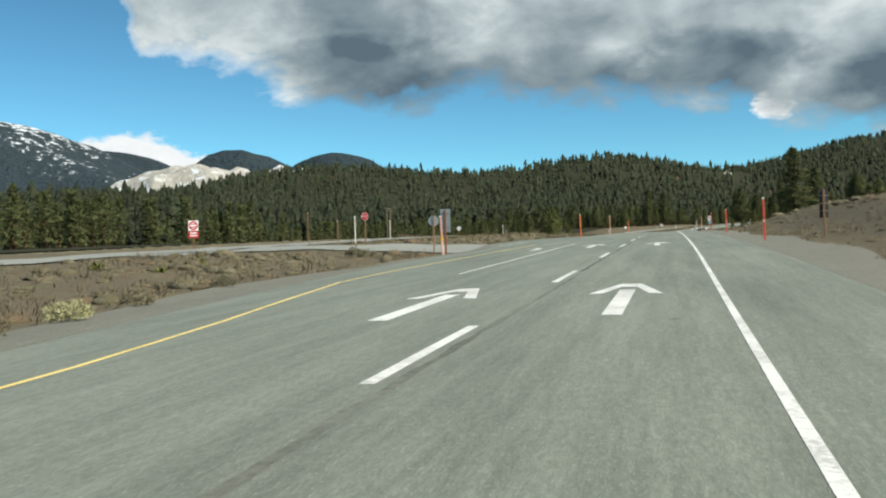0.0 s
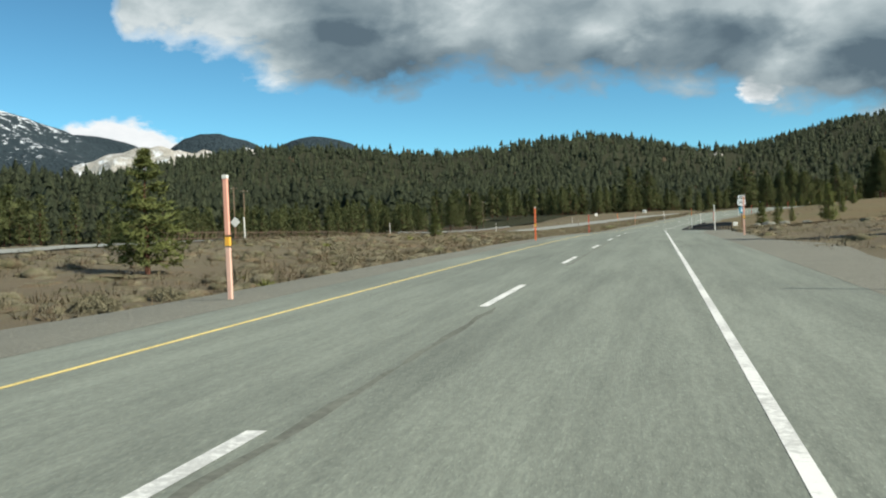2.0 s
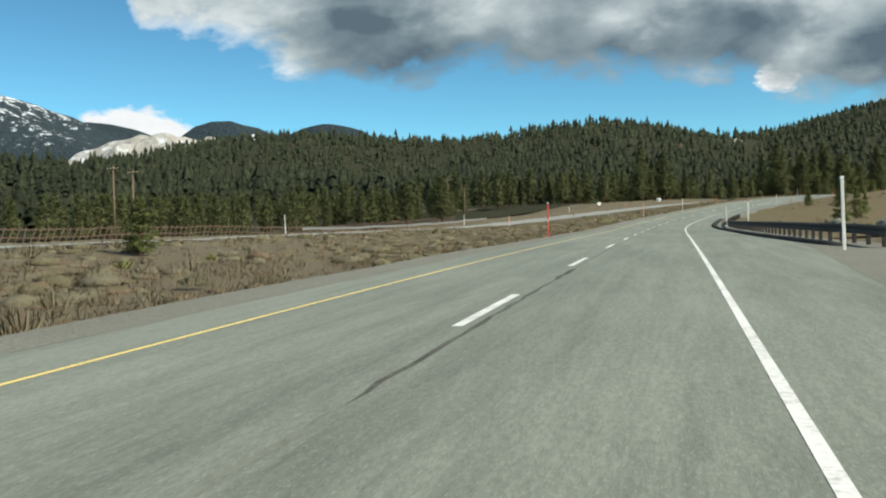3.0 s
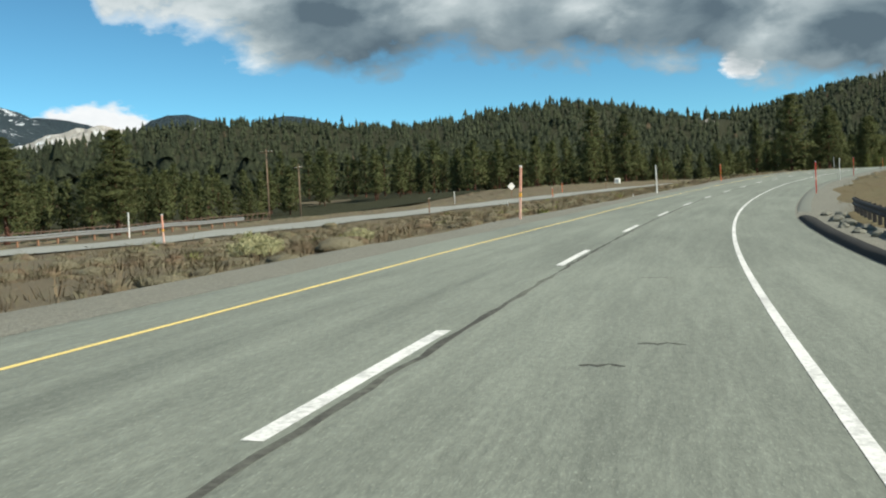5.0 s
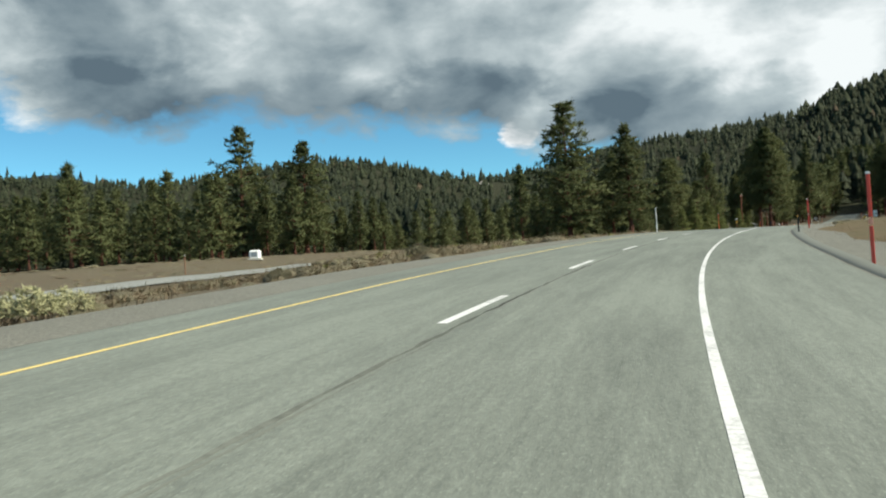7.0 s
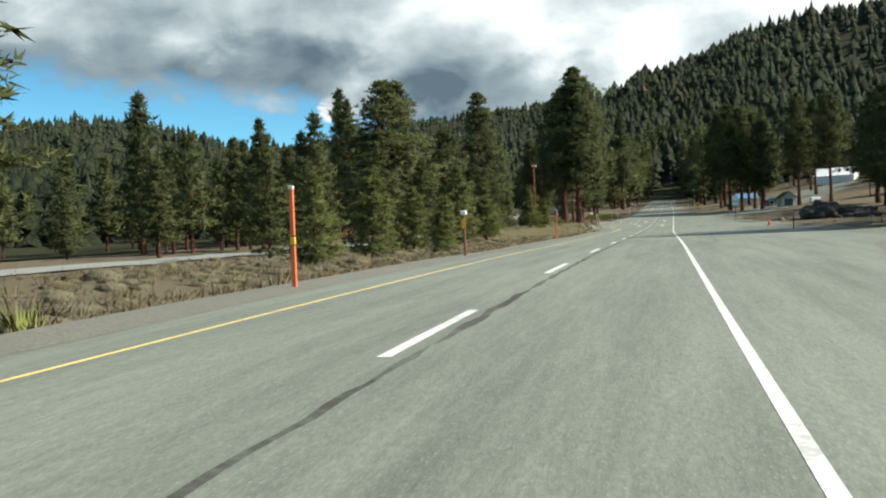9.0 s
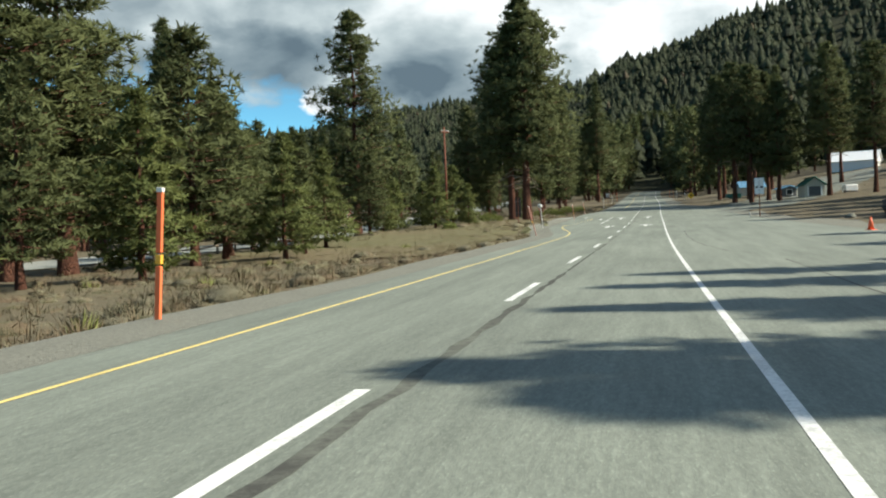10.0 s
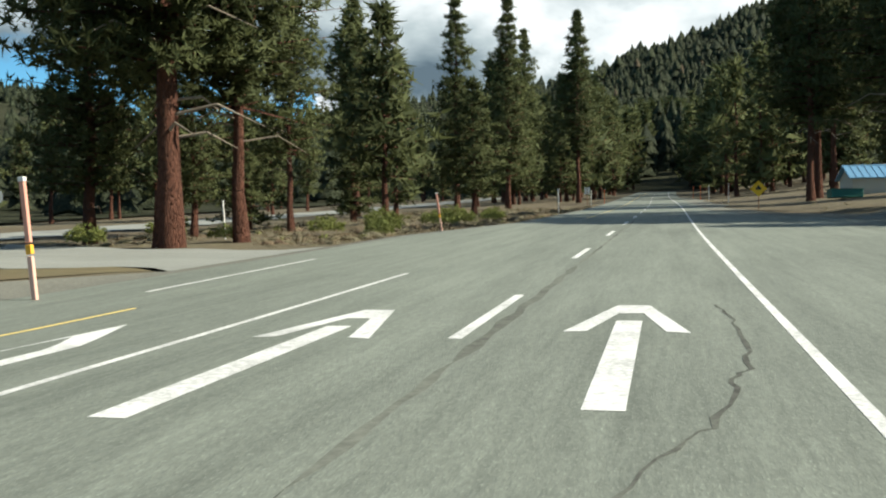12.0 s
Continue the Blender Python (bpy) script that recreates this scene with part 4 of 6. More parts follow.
TALL_LIGHT = [pine_meshes(800 + i, 16.0, 0.14 + 0.05 * i, 3.3, 30, 6, 6, 0.9, sparse=0.3, dead=3, trunk_r=0.24) for i in range(4)]
GIANT = pine_meshes(500, 18.0, 0.27, 4.6, 46, 38, 13, 0.38, sparse=0.22, profile=0.65, dead=9, trunk_r=0.36)

rnd = random.Random(5)
TREES = [
    (91.8, -9.9, 2.9, "young", "dark bushy young pine alone in the median scrub"), (130.9, -12.5, 1.6, "young", "small conical young pine alone in the median"),
    (100.8, 14.2, 7.8, "mid", "dense dark pine on the bank above the road"), (106, 17, 6.0, "mid", "dark pine on the bank above the road"),
    (333, -15.9, 12.6, "mid", "broad dark pine in the median"), (335.5, -11.0, 10.0, "mid", "dark pine in the median beside a taller one"), (341, -14, 8.0, "mid", "dark pine in the median"),
    (329.7, -49.5, 13.3, "mid", "tall dark pine standing above the forest edge"), (314.1, -55.8, 8.2, "mid", "dark pine at the forest edge"), (337.7, -47.3, 12.3, "mid", "dense dark pine at the forest edge"),
    (356.5, -6.3, 1.7, "young", "small bushy young pine by the verge"), (352.0, -9.5, 3.2, "young", "young pine with open branches in the scrub"),
    (445, -42.0, 15.0, "tall", "tall pine in the woods beyond the median"), (429, -37.0, 18.3, "tall", "very tall broad pine in the woods"), (426, -35.0, 16.5, "tall", "very tall pine beside its twin"), (385.6, -17.5, 11.8, "broad", "tall dense pine with a bare orange-brown lower trunk"), (388.6, -17.6, 12.2, "broad", "tall dense pine with a bare orange-brown lower trunk beside its twin"), (391.6, -14.5, 8.6, "mid", "broad dense pine in the median"),
    (356.6, -9.0, 3.5, "young", "young open pine in the scrub"), (372, -18.0, 5.4, "mid", "broad pine in the median"), (369.5, -11.0, 3.4, "young", "bushy young pine in the median"), (375, -10.6, 3.0, "young", "bushy young pine in the median"), (383.7, -11.8, 5.2, "young", "bushy young pine in the median"), (396, -15.5, 6.5, "mid", "pine in the median"), (400.5, -17.5, 7.0, "mid", "pine in the median"), (405, -14.5, 5.0, "young", "bushy young pine in the median"), (366, -17.5, 5.2, "mid", "pine in the median"), (377.5, -15.5, 6.5, "mid", "pine in the median"), (381, -13.5, 5.5, "mid", "pine in the median"), (394, -12.0, 4.8, "young", "bushy young pine in the median"), (398.5, -13.0, 3.8, "mid", "pine in the median"), (403, -18.8, 7.5, "mid", "pine in the median"), (415.5, -15.5, 5.0, "mid", "pine in the median"),
    (411.6, -18.4, 6.4, "mid", "broad pine in the median"), (406.5, -19.2, 6.5, "mid", "broad pine in the median"), (422.0, -12.9, 4.2, "young", "bushy young pine in the median"), (432, -12.6, 3.3, "young", "bushy young pine in the median"), (427.2, -18.2, 4.2, "young", "bushy young pine in the median"), (435.8, -14.7, 5.0, "young", "bushy young pine in the median"), (434, -19.3, 4.6, "young", "bushy young pine in the median"), (440.5, -18.5, 4.2, "young", "bushy young pine in the median"), (386, -25, 7.5, "mid", "pine in the median woods"), (378, -31, 6.5, "mid", "pine in the median woods"), (394, -31, 10.8, "slim", "slender pine in the median woods"), (399, -36, 10.0, "slim", "slender pine in the median woods"),
    (419.5, -17.6, 15.0, "full", "tall open pine standing free in the median"), (447, -10.0, 21.0, "giant", "huge old pine with a red-brown trunk and dead lower branches"), (459, -13.2, 20.0, "giant", "huge old pine with a red-brown trunk behind its twin"), (461.9, -12.3, 15.0, "bare", "tall pine with a bare reddish trunk"),
    (471, -14.5, 10.0, "bare", "tall slender pine with a reddish trunk beside the road"), (500.4, -21.8, 17.0, "tall", "tall open pine beyond the crossover"), (452, -35.0, 10.5, "tall", "tall pine in the woods"), (458, -38.0, 11.5, "tall", "tall pine in the woods"), (464, -36.5, 11.5, "tall", "tall pine in the woods"), (470, -40.0, 12.0, "tall", "tall pine in the woods"), (463, -18.8, 13.0, "full", "dense pine beyond the crossover"), (468, -17.5, 9.0, "full", "dense pine beyond the crossover"), (476, -19.0, 8.5, "mid", "pine beyond the crossover"), (486, -17.0, 8.5, "mid", "pine beyond the crossover"), (504, -23.0, 16.0, "bare", "tall pine with a bare lower trunk"), (500, -12.5, 10.0, "mid", "tall slender pine beside the road"), (522, -13.5, 21.0, "slim", "tall slender pine beside the road"),
    (552.6, -9.2, 24.8, "slim", "tall slender pine beside the road"), (576, -19.5, 27.0, "slim", "tall slender pine beside the road"), (540, -16.5, 18.0, "mid", "tall pine beside the road"), (565, -12.0, 18.0, "mid", "tall pine beside the road"), (510, -16.0, 19.0, "slim", "pine beside the road"), (590, -9.0, 19.0, "mid", "pine beside the road"),
    (473.1, 12.7, 16.0, "bare", "tall pine by the driveway"), (500.6, 10.9, 18.0, "bare", "tall pine on the roadside bank"), (503.5, 11.8, 18.5, "bare", "tall pine on the roadside bank beside another"), (475, 14.8, 15.0, "full", "tall dense pine by the driveway"), (470.5, 15.5, 14.0, "full", "tall dense pine by the driveway"), (499, 15.8, 18.0, "bare", "tall dense pine on the roadside bank"), (478, 11.2, 17.0, "bare", "tall dense pine by the driveway"), (513, 14.5, 18.0, "bare", "tall dense pine on the roadside bank"), (484, 13.5, 17.0, "bare", "tall pine by the driveway"), (479, 16.5, 16.0, "tall", "tall pine by the garage"),
    (368.7, 13.6, 10.3, "full", "dense pine beyond the asphalt apron"), (368.0, 16.8, 12.0, "full", "dense pine beyond the asphalt apron"), (372.4, 14.6, 10.5, "slim", "slender pine beyond the asphalt apron"), (375.4, 15.2, 10.8, "slim", "slender pine beyond the asphalt apron"), (378.0, 16.2, 11.2, "slim", "slender pine beyond the asphalt apron"), (372.0, 20.0, 12.8, "full", "dense pine beyond the asphalt apron"),
    # pines above the bank: added, nearly all out of view, to shade it
    (381, 23, 13.0, "full", "dense pine above the bare bank"), (388, 24, 13.0, "broad", "broad pine above the bare bank"), (396, 25, 13.5, "full", "dense pine above the bare bank"), (421, 26, 14.0, "broad", "broad pine above the bare bank"), (430, 27, 14.0, "full", "dense pine above the bare bank"), (438, 27, 14.5, "broad", "broad pine above the bare bank"), (447, 28, 15.0, "full", "dense pine above the bare bank"), (456, 29, 15.0, "broad", "broad pine above the bare bank"),
    (388, 29, 12.0, "tall", "dense pine above the bare bank"), (395, 31, 13.0, "tall", "tall pine above the bare bank"), (402, 32, 14.0, "tall", "dense pine above the bare bank"), (410, 31, 13.0, "tall", "tall pine above the bare bank"), (417, 34, 15.0, "tall", "dense pine above the bare bank"), (425, 33, 14.0, "tall", "tall pine above the bare bank"),
    (432, 33, 14.0, "tall", "tall pine above the bare bank"), (440, 35, 15.0, "tall", "tall pine above the bare bank"), (448, 34, 14.0, "tall", "tall pine above the bare bank"), (405, 27, 12.0, "tall", "tall pine above the bare bank"), (414, 27, 12.0, "tall", "tall pine above the bare bank"),
    (470.5, 20.8, 17.0, "bare", "tall pine beside the garage"), (466.0, 24.6, 16.0, "bare", "tall pine beside the white storage box"), (497, 27.0, 17.0, "tall", "dense pine below the white house"), (520, 29.5, 17.0, "bare", "tall pine below the white house"), (515, 20.0, 18.0, "tall", "dense pine behind the blue-roofed building"), (566, 50, 17.0, "tall", "tall pine behind the white house"), 
    (226.0, -35.0, 6.5, "broad", "broad olive-green pine standing before the forest edge"), (220.5, -37.5, 6.0, "broad", "broad pine standing before the forest edge"),
]
for s, u, h, form, label in TREES:
    form = {"slim": "slim_tall", "mid": "full"}.get(form, form) if h > 13.5 else form
    lib, base = {"mid": (MID, 10.0), "slim": (SLIM, 10.0), "slim_tall": (SLIM_TALL, 22.0), "young": (YOUNG, 4.0), "tall": (TALL, 16.0), "full": (FULL, 16.0), "broad": (FULL, 16.0), "bare": (BARE, 16.0), "giant": ([GIANT], 18.0)}[form]
    plant_tree(rnd.choice(lib), at(s, u, -0.05), rnd.uniform(0, 6.3), h / base, label, "pines along the highway", {"broad": 1.4, "mid": 1.25, "young": 1.3}.get(form, 1.0))


def clear_of_things(s, u):
    if -40 < s < 640 and -31.5 < u < 0 and not (s > 470 and u > -20 and u < -9):
        return False
    if 0 <= u < 9 and s < 640:
        return False
    if 470 < s < 540 and 15 < u < 45 or 525 < s < 562 and 28 < u < 66 or s > 438 and -36 < u < -24:
        return False
    return all((s - a[0]) ** 2 + (u - a[1]) ** 2 > 6 for a in TREES)


def join_trees(lib, spots):
    """A stand of pines too far off to tell apart, in one mesh."""
    cache = []
    for trunk, crown, _ in lib:
        vs, fs, ms = [], [], []
        for me, slot in ((trunk, {0: 1}), (crown, {0: 0, 1: 1})):
            o = len(vs)
            vs.extend(v.co.copy() for v in me.vertices)
            for f in me.polygons:
                fs.append([i + o for i in f.vertices])
                ms.append(slot[f.material_index])
        across = np.array([(v.co.x, v.co.y, 0.01) for v in trunk.vertices])
        around = across / np.linalg.norm(across, axis=1)[:, None]
        cache.append((np.array([tuple(v) for v in vs]), fs, ms, np.concatenate([around, CROWN_NORMALS[crown.name]])))
    V, F, M, N, base = [], [], [], [], 0
    for place, turn, scale in spots:
        vs, fs, ms, ns = rnd.choice(cache)
        c, q = math.cos(turn), math.sin(turn)
        V.append(np.stack([vs[:, 0] * c - vs[:, 1] * q, vs[:, 0] * q + vs[:, 1] * c, vs[:, 2]], -1) * scale + np.array(place))
        N.append(np.stack([ns[:, 0] * c - ns[:, 1] * q, ns[:, 0] * q + ns[:, 1] * c, ns[:, 2]], -1))
        F.extend([i + base for i in f] for f in fs)
        M.extend(ms)
        base += len(vs)
    me = finish("forest", np.concatenate(V), F, ["needles", "bark"], True)
    me.polygons.foreach_set("material_index", M)
    me.normals_split_custom_set_from_vertices(np.concatenate(N).tolist())
    tagged(new("forest", me), "stand of dark green pines at the forest edge", "forest", kind="stuff")


# belts of single pines behind the far carriageway and along the road
BELTS = [(200, 300, -92, -135, 90, 5, 7.5, "mid", 1), (300, 400, -64, -100, 90, 6, 9, "mid", 1), (40, 200, -84, -118, 120, 6.5, 9.5, "mid", 1), (200, 275, -64, -95, 85, 4.4, 6.4, "mid", 1), (240, 298, -62, -80, 34, 4.8, 7.0, "mid", 0), (300, 345, -38, -62, 24, 5.0, 7.8, "mid", 0), (388, 470, -33, -60, 52, 7, 10.5, "mid", 0), (345, 388, -38, -60, 18, 5, 6.8, "mid", 0), (440, 560, -31.6, -58, 34, 8.5, 11.5, "tall", 2), (475, 620, -11, -45, 34, 10, 14, "mid", 2), (560, 720, -8, -26, 30, 15, 20, "mid", 1), (640, 770, -5.5, -16, 20, 14, 19, "mid", 1), (640, 770, 5.0, 16, 20, 14, 19, "mid", 1), (764, 800, -9, 9, 16, 13, 18, "mid", 1), (530, 660, 9.2, 12.5, 9, 15, 19, "mid", 1), (560, 720, 7, 26, 30, 15, 20, "mid", 1),
         (395, 470, -30, -50, 12, 12, 15, "tall", 0), (475, 620, 20, 60, 32, 12, 17, "tall", 2), (520, 640, 9, 40, 22, 12, 17, "mid", 2), (150, 330, 40, 105, 70, 6.5, 10, "mid", 1), (140, 260, 9, 28, 12, 1.2, 3.0, "young", 0), (350, 460, 42, 90, 26, 9, 14, "mid", 1), (400, 455, -32, -45, 14, 6, 9, "mid", 0)]
for s0, s1, u0, u1, n, h0, h1, form, joined in BELTS:
    lib, base = {"mid": (MID_LIGHT, 10.0), "young": (YOUNG, 4.0), "tall": (TALL_LIGHT, 16.0), "stand": (STAND, 10.0)}[form if joined != 1 else "stand"]
    if joined:
        join_trees(lib, [(at(s, u, -0.05), rnd.uniform(0, 6.3), rnd.uniform(h0, h1) / base) for s, u in ((rnd.uniform(s0, s1), rnd.uniform(u0, u1)) for _ in range(n)) if joined == 1 or clear_of_things(s, u)])
        continue
    for _ in range(n):
        s, u = rnd.uniform(s0, s1), rnd.uniform(u0, u1)
        if not clear_of_things(s, u):
            continue
        h = rnd.uniform(h0, h1)
        plant_tree(rnd.choice(lib), at(s, u, -0.05), rnd.uniform(0, 6.3), h / base,
                   {"young": "young bushy green pine growing in dry scrub", "tall": "tall dark green pine with a bare lower trunk"}.get(form, "dark green pine at the edge of the forest"), "pines of the forest edge")


def far_forest(name, spots, label, tiers, points):
    """Many simple conifers in one mesh: stacked ragged skirts of boughs."""
    rng = np.random.RandomState(len(spots))
    V, F = [], []
    base = 0
    ang = np.arange(points * 2) * math.pi / points
    for (x, y, z, h) in spots:
        h = h * rng.uniform(0.72, 1.18)
        w = h * rng.uniform(0.22, 0.34)
        blunt = rng.uniform(0.45, 0.8)
        spin = rng.uniform(0, 6.3)
        for k in range(tiers):
            f0 = 0.05 + 0.84 * k / tiers
            f1 = min(1.0, f0 + rng.uniform(1.15, 1.5) / tiers)
            r = w * (1 - f0) ** blunt * rng.uniform(0.75, 1.2)
            rr = r * np.where(np.arange(points * 2) % 2 == 0, 1.0, 0.55) * rng.uniform(0.65, 1.3, points * 2)
            zz = z + h * f0 + np.where(np.arange(points * 2) % 2 == 0, -0.03, 0.02) * h * rng.uniform(0.3, 1.6, points * 2)
            ox, oy = rng.uniform(-0.12, 0.12, 2) * w
            V.append(np.stack([x + ox + np.cos(ang + spin + k) * rr, y + oy + np.sin(ang + spin + k) * rr, zz], -1))
            V.append(np.array([[x + rng.uniform(-0.03, 0.03) * h, y + rng.uniform(-0.03, 0.03) * h, z + h * f1]]))
            n = points * 2
            F.extend((base + i, base + (i + 1) % n, base + n) for i in range(n))
            base += n + 1
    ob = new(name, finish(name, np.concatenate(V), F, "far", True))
    return tagged(ob, label, "forest", kind="stuff")


def forest_spots(seed, n, s0, s1, u0, u1, h0, h1, keep):
    rng = np.random.RandomState(seed)
    s, u = rng.uniform(s0, s1, n), rng.uniform(u0, u1, n)
    x, y = spot(s, u)
    z = land(s, u) - 0.3
    h = rng.uniform(h0, h1, n) * (1 + 0.25 * (rng.uniform(0, 1, n) > 0.93))
    ok = keep(s, u, x, y, rng.uniform(0, 1, n))
    return np.stack([x, y, z, h], -1)[ok]


wood_left = lambda s, u: land(s, u) + 0.12 + 1.5 * smooth(90, 260, np.abs(u)) + 1.0 * smooth(700, 850, s)
sheet("forest_floor", np.arange(60, 1690, 14), np.concatenate([np.arange(-1400, -400, 60), np.arange(-400, -45, 9.0)]), wood_left, "woodland", "needle-covered forest floor, coloured near-black for shade under the trees")
sheet("forest_floor", np.arange(340, 1690, 14), np.concatenate([np.arange(45, 400, 9.0), np.arange(400, 1400, 60)]), wood_left, "woodland", "needle-covered forest floor, coloured near-black for shade under the trees")
sheet("forest_floor", np.arange(640, 1690, 14), np.arange(-35, 46, 5.0), wood_left, "woodland", "needle-covered forest floor, coloured near-black for shade under the trees")


def open_ground(s, u, x, y, r):
    dome = ((x + 830) / 330) ** 2 + ((y - 1420) / 230) ** 2 < 0.5
    patch = ((x - PATCH[0]) / 34) ** 2 + ((y - PATCH[1]) / 45) ** 2 < 1
    return ~dome & ~patch & ((np.abs(u) > 9) | (s > 700)) & (x > -1.2 * y - 60)


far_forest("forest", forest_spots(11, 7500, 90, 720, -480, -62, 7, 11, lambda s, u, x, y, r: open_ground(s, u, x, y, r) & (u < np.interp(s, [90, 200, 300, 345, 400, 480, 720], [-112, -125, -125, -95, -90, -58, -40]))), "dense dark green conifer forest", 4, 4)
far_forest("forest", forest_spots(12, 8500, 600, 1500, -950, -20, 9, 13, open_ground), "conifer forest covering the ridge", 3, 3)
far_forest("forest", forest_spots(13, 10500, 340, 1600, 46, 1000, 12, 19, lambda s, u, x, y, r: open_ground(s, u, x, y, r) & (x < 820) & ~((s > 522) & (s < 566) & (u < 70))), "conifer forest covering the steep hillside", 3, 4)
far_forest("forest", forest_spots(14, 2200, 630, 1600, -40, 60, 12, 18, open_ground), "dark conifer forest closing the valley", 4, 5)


# ---- roadside poles ----
def snow_pole(s, u, h, look_name, lean_x=0.0, lean_y=0.0):
    """Tall snow marker: a square timber pole, painted, with a reflector band and cap."""
    names = {"orange": ("orange", "orange", "orange-painted snow marker pole with an amber band on the gravel verge"),
             "red": ("red", "red", "red-painted snow marker pole with a pale band on the gravel verge"),
             "white": ("pole_white", "pole_white", "weathered white snow marker pole on the gravel verge"),
             "pink": ("pole_pink", "pole_pale", "faded pink and white snow marker pole with an amber band"),
             "brown": ("wood", "wood", "weathered brown timber marker pole in the scrub")}
    main, low, label = names[look_name]
    e = thing("snow_pole", at(s, u, -0.03), -heading(s), label, "marker pole", "snow poles along the road")
    e.matrix_basis = e.matrix_basis @ pose(0, 0, 0, lean_y, lean_x, 0)
    w = 0.062 if look_name == "pink" else 0.064
    part("lower_shaft", (box((w, w * 0.8, h * 0.42 + 0.2), (0, 0, h * 0.21 - 0.1), 0.006), low), e)
    if look_name in ("orange", "red", "pink"):
        part("band", (box((w + 0.006, w * 0.8 + 0.006, h * 0.07), (0, 0, h * 0.47), 0.004), "reflector" if look_name != "red" else "pole_pink"), e, "amber reflector band" if look_name != "red" else "pale worn band")
        part("upper_shaft", (box((w, w * 0.8, h * 0.46), (0, 0, h * 0.75), 0.006), main), e)
    else:
        part("upper_shaft", (box((w * 0.98, w * 0.78, h * 0.56), (0, 0, h * 0.70), 0.006), main), e)
    part("cap", (box((w + 0.01, w * 0.8 + 0.01, 0.05), (0, 0, h - 0.025), 0.004), "pole_white" if look_name != "white" else "sign_white"), e)
    return e


POLES = [
    (30.5, -6.0, 1.52, "pink", -3, 0), (56.9, -3.8, 1.45, "orange", -1, 0), (83.5, -3.66, 1.65, "pink", -1, 0), (111.3, -3.25, 1.45, "orange", 0, 0), (150.6, -3.9, 1.62, "red", 0, 0),
    (207.05, -3.65, 1.6, "pink", 3, 0), (234.3, -3.5, 1.65, "white", -1, 0), (258.0, -3.5, 1.45, "orange", -1, 0), (309.0, -3.4, 1.5, "white", 0, 0), (336.0, -3.4, 1.5, "orange", 0, 0),
    (370.6, -3.7, 1.5, "orange", 4, 0), (405.6, -3.85, 1.52, "pink", -13, 0), (422.0, -5.5, 1.5, "white", -6, 0), (442.7, -5.2, 1.5, "pink", -6, 0),
    (463.5, -5.8, 1.5, "pink", -8, 0), (493.3, -5.5, 1.7, "white", 0, 0),
    (33.1, 4.75, 1.5, "red", -1, 0), (57.4, 4.9, 1.46, "red", -2, 0), (83.0, 5.1, 1.6, "red", 0, 0), (110.6, 5.2, 1.62, "pink", 0, 0), (128.9, 5.15, 1.55, "white", -1, 0),
    (163.0, 5.75, 1.6, "white", 0, 0), (182.0, 5.2, 1.5, "white", 0, 0), (233.0, 4.95, 1.7, "red", 0, 0), (258.5, 5.3, 1.7, "white", 0, 0), (271.4, 5.25, 1.72, "red", 0, 0), (302.0, 5.2, 1.5, "red", 0, 0),
    (515.0, 6.5, 1.7, "white", 0, 0), (528.0, 5.6, 1.6, "white", 0, 0), (541.0, 5.4, 1.6, "orange", 0, 0), (556.0, 5.2, 1.6, "orange", 0, 0), (535.0, -5.0, 1.6, "orange", 0, 0), (520.0, -5.4, 1.6, "white", 0, 0),
    (212.6, -20.2, 1.25, "pink", -2, 0), (221.0, -29.4, 1.35, "white", 0, 0), (239.5, -20.4, 1.1, "brown", 0, 0), (180.0, -31.0, 1.7, "white", -1, 0), (96.0, -28.4, 2.0, "white", 0, 0), (75.2, -29.5, 2.7, "brown", 0, 0),
    (117.3, -19.6, 1.3, "white", -2, 0), (58.0, -19.0, 1.9, "white", 0, 0), (60.0, -21.0, 1.6, "brown", 0, 0), (264.0, -20.5, 1.0, "orange", 0, 0), (262.0, -30.0, 1.2, "white", 0, 0), (286.0, -30.0, 1.2, "orange", 0, 0), (300.0, -31.0, 1.2, "brown", 0, 0),
    (464.0, -14.0, 1.4, "white", -3, 0)]
for row in POLES:
    snow_pole(*row)


def short_marker(s, u, h, dark):
    e = thing("road_marker", at(s, u, -0.02), -heading(s), "short dark flat delineator beside the asphalt" if dark else "short white delineator post beside the asphalt", "marker post", "short markers")
    part("blade", (box((0.06, 0.02, h + 0.1), (0, 0, h / 2 - 0.05), 0.004), "sign_dark" if dark else "pole_white"), e)
    part("reflector", (box((0.045, 0.006, 0.09), (0, -0.013, h - 0.08), 0.002), "reflector" if dark else "sign_white"), e)


for row in ((293.4, 4.8, 0.78, True), (377.3, 8.7, 0.9, True), (231.0, -4.2, 0.14, False), (247.0, -17.5, 0.3, False), (196.0, -31.5, 0.4, False), (428.0, 8.2, 0.35, False)):
    short_marker(*row)

# ---- signs ----
def sign_post(e, h, mat="wood", w=0.06, x=0.0, y=0.03):
    return part("post", (box((w, w * 0.8, h + 0.3), (x, y, h / 2 - 0.15), 0.006), mat), e)


def facing(s, u, turn=0.0, up=-0.02):
    return at(s, u, up), -heading(s) + radians(turn)


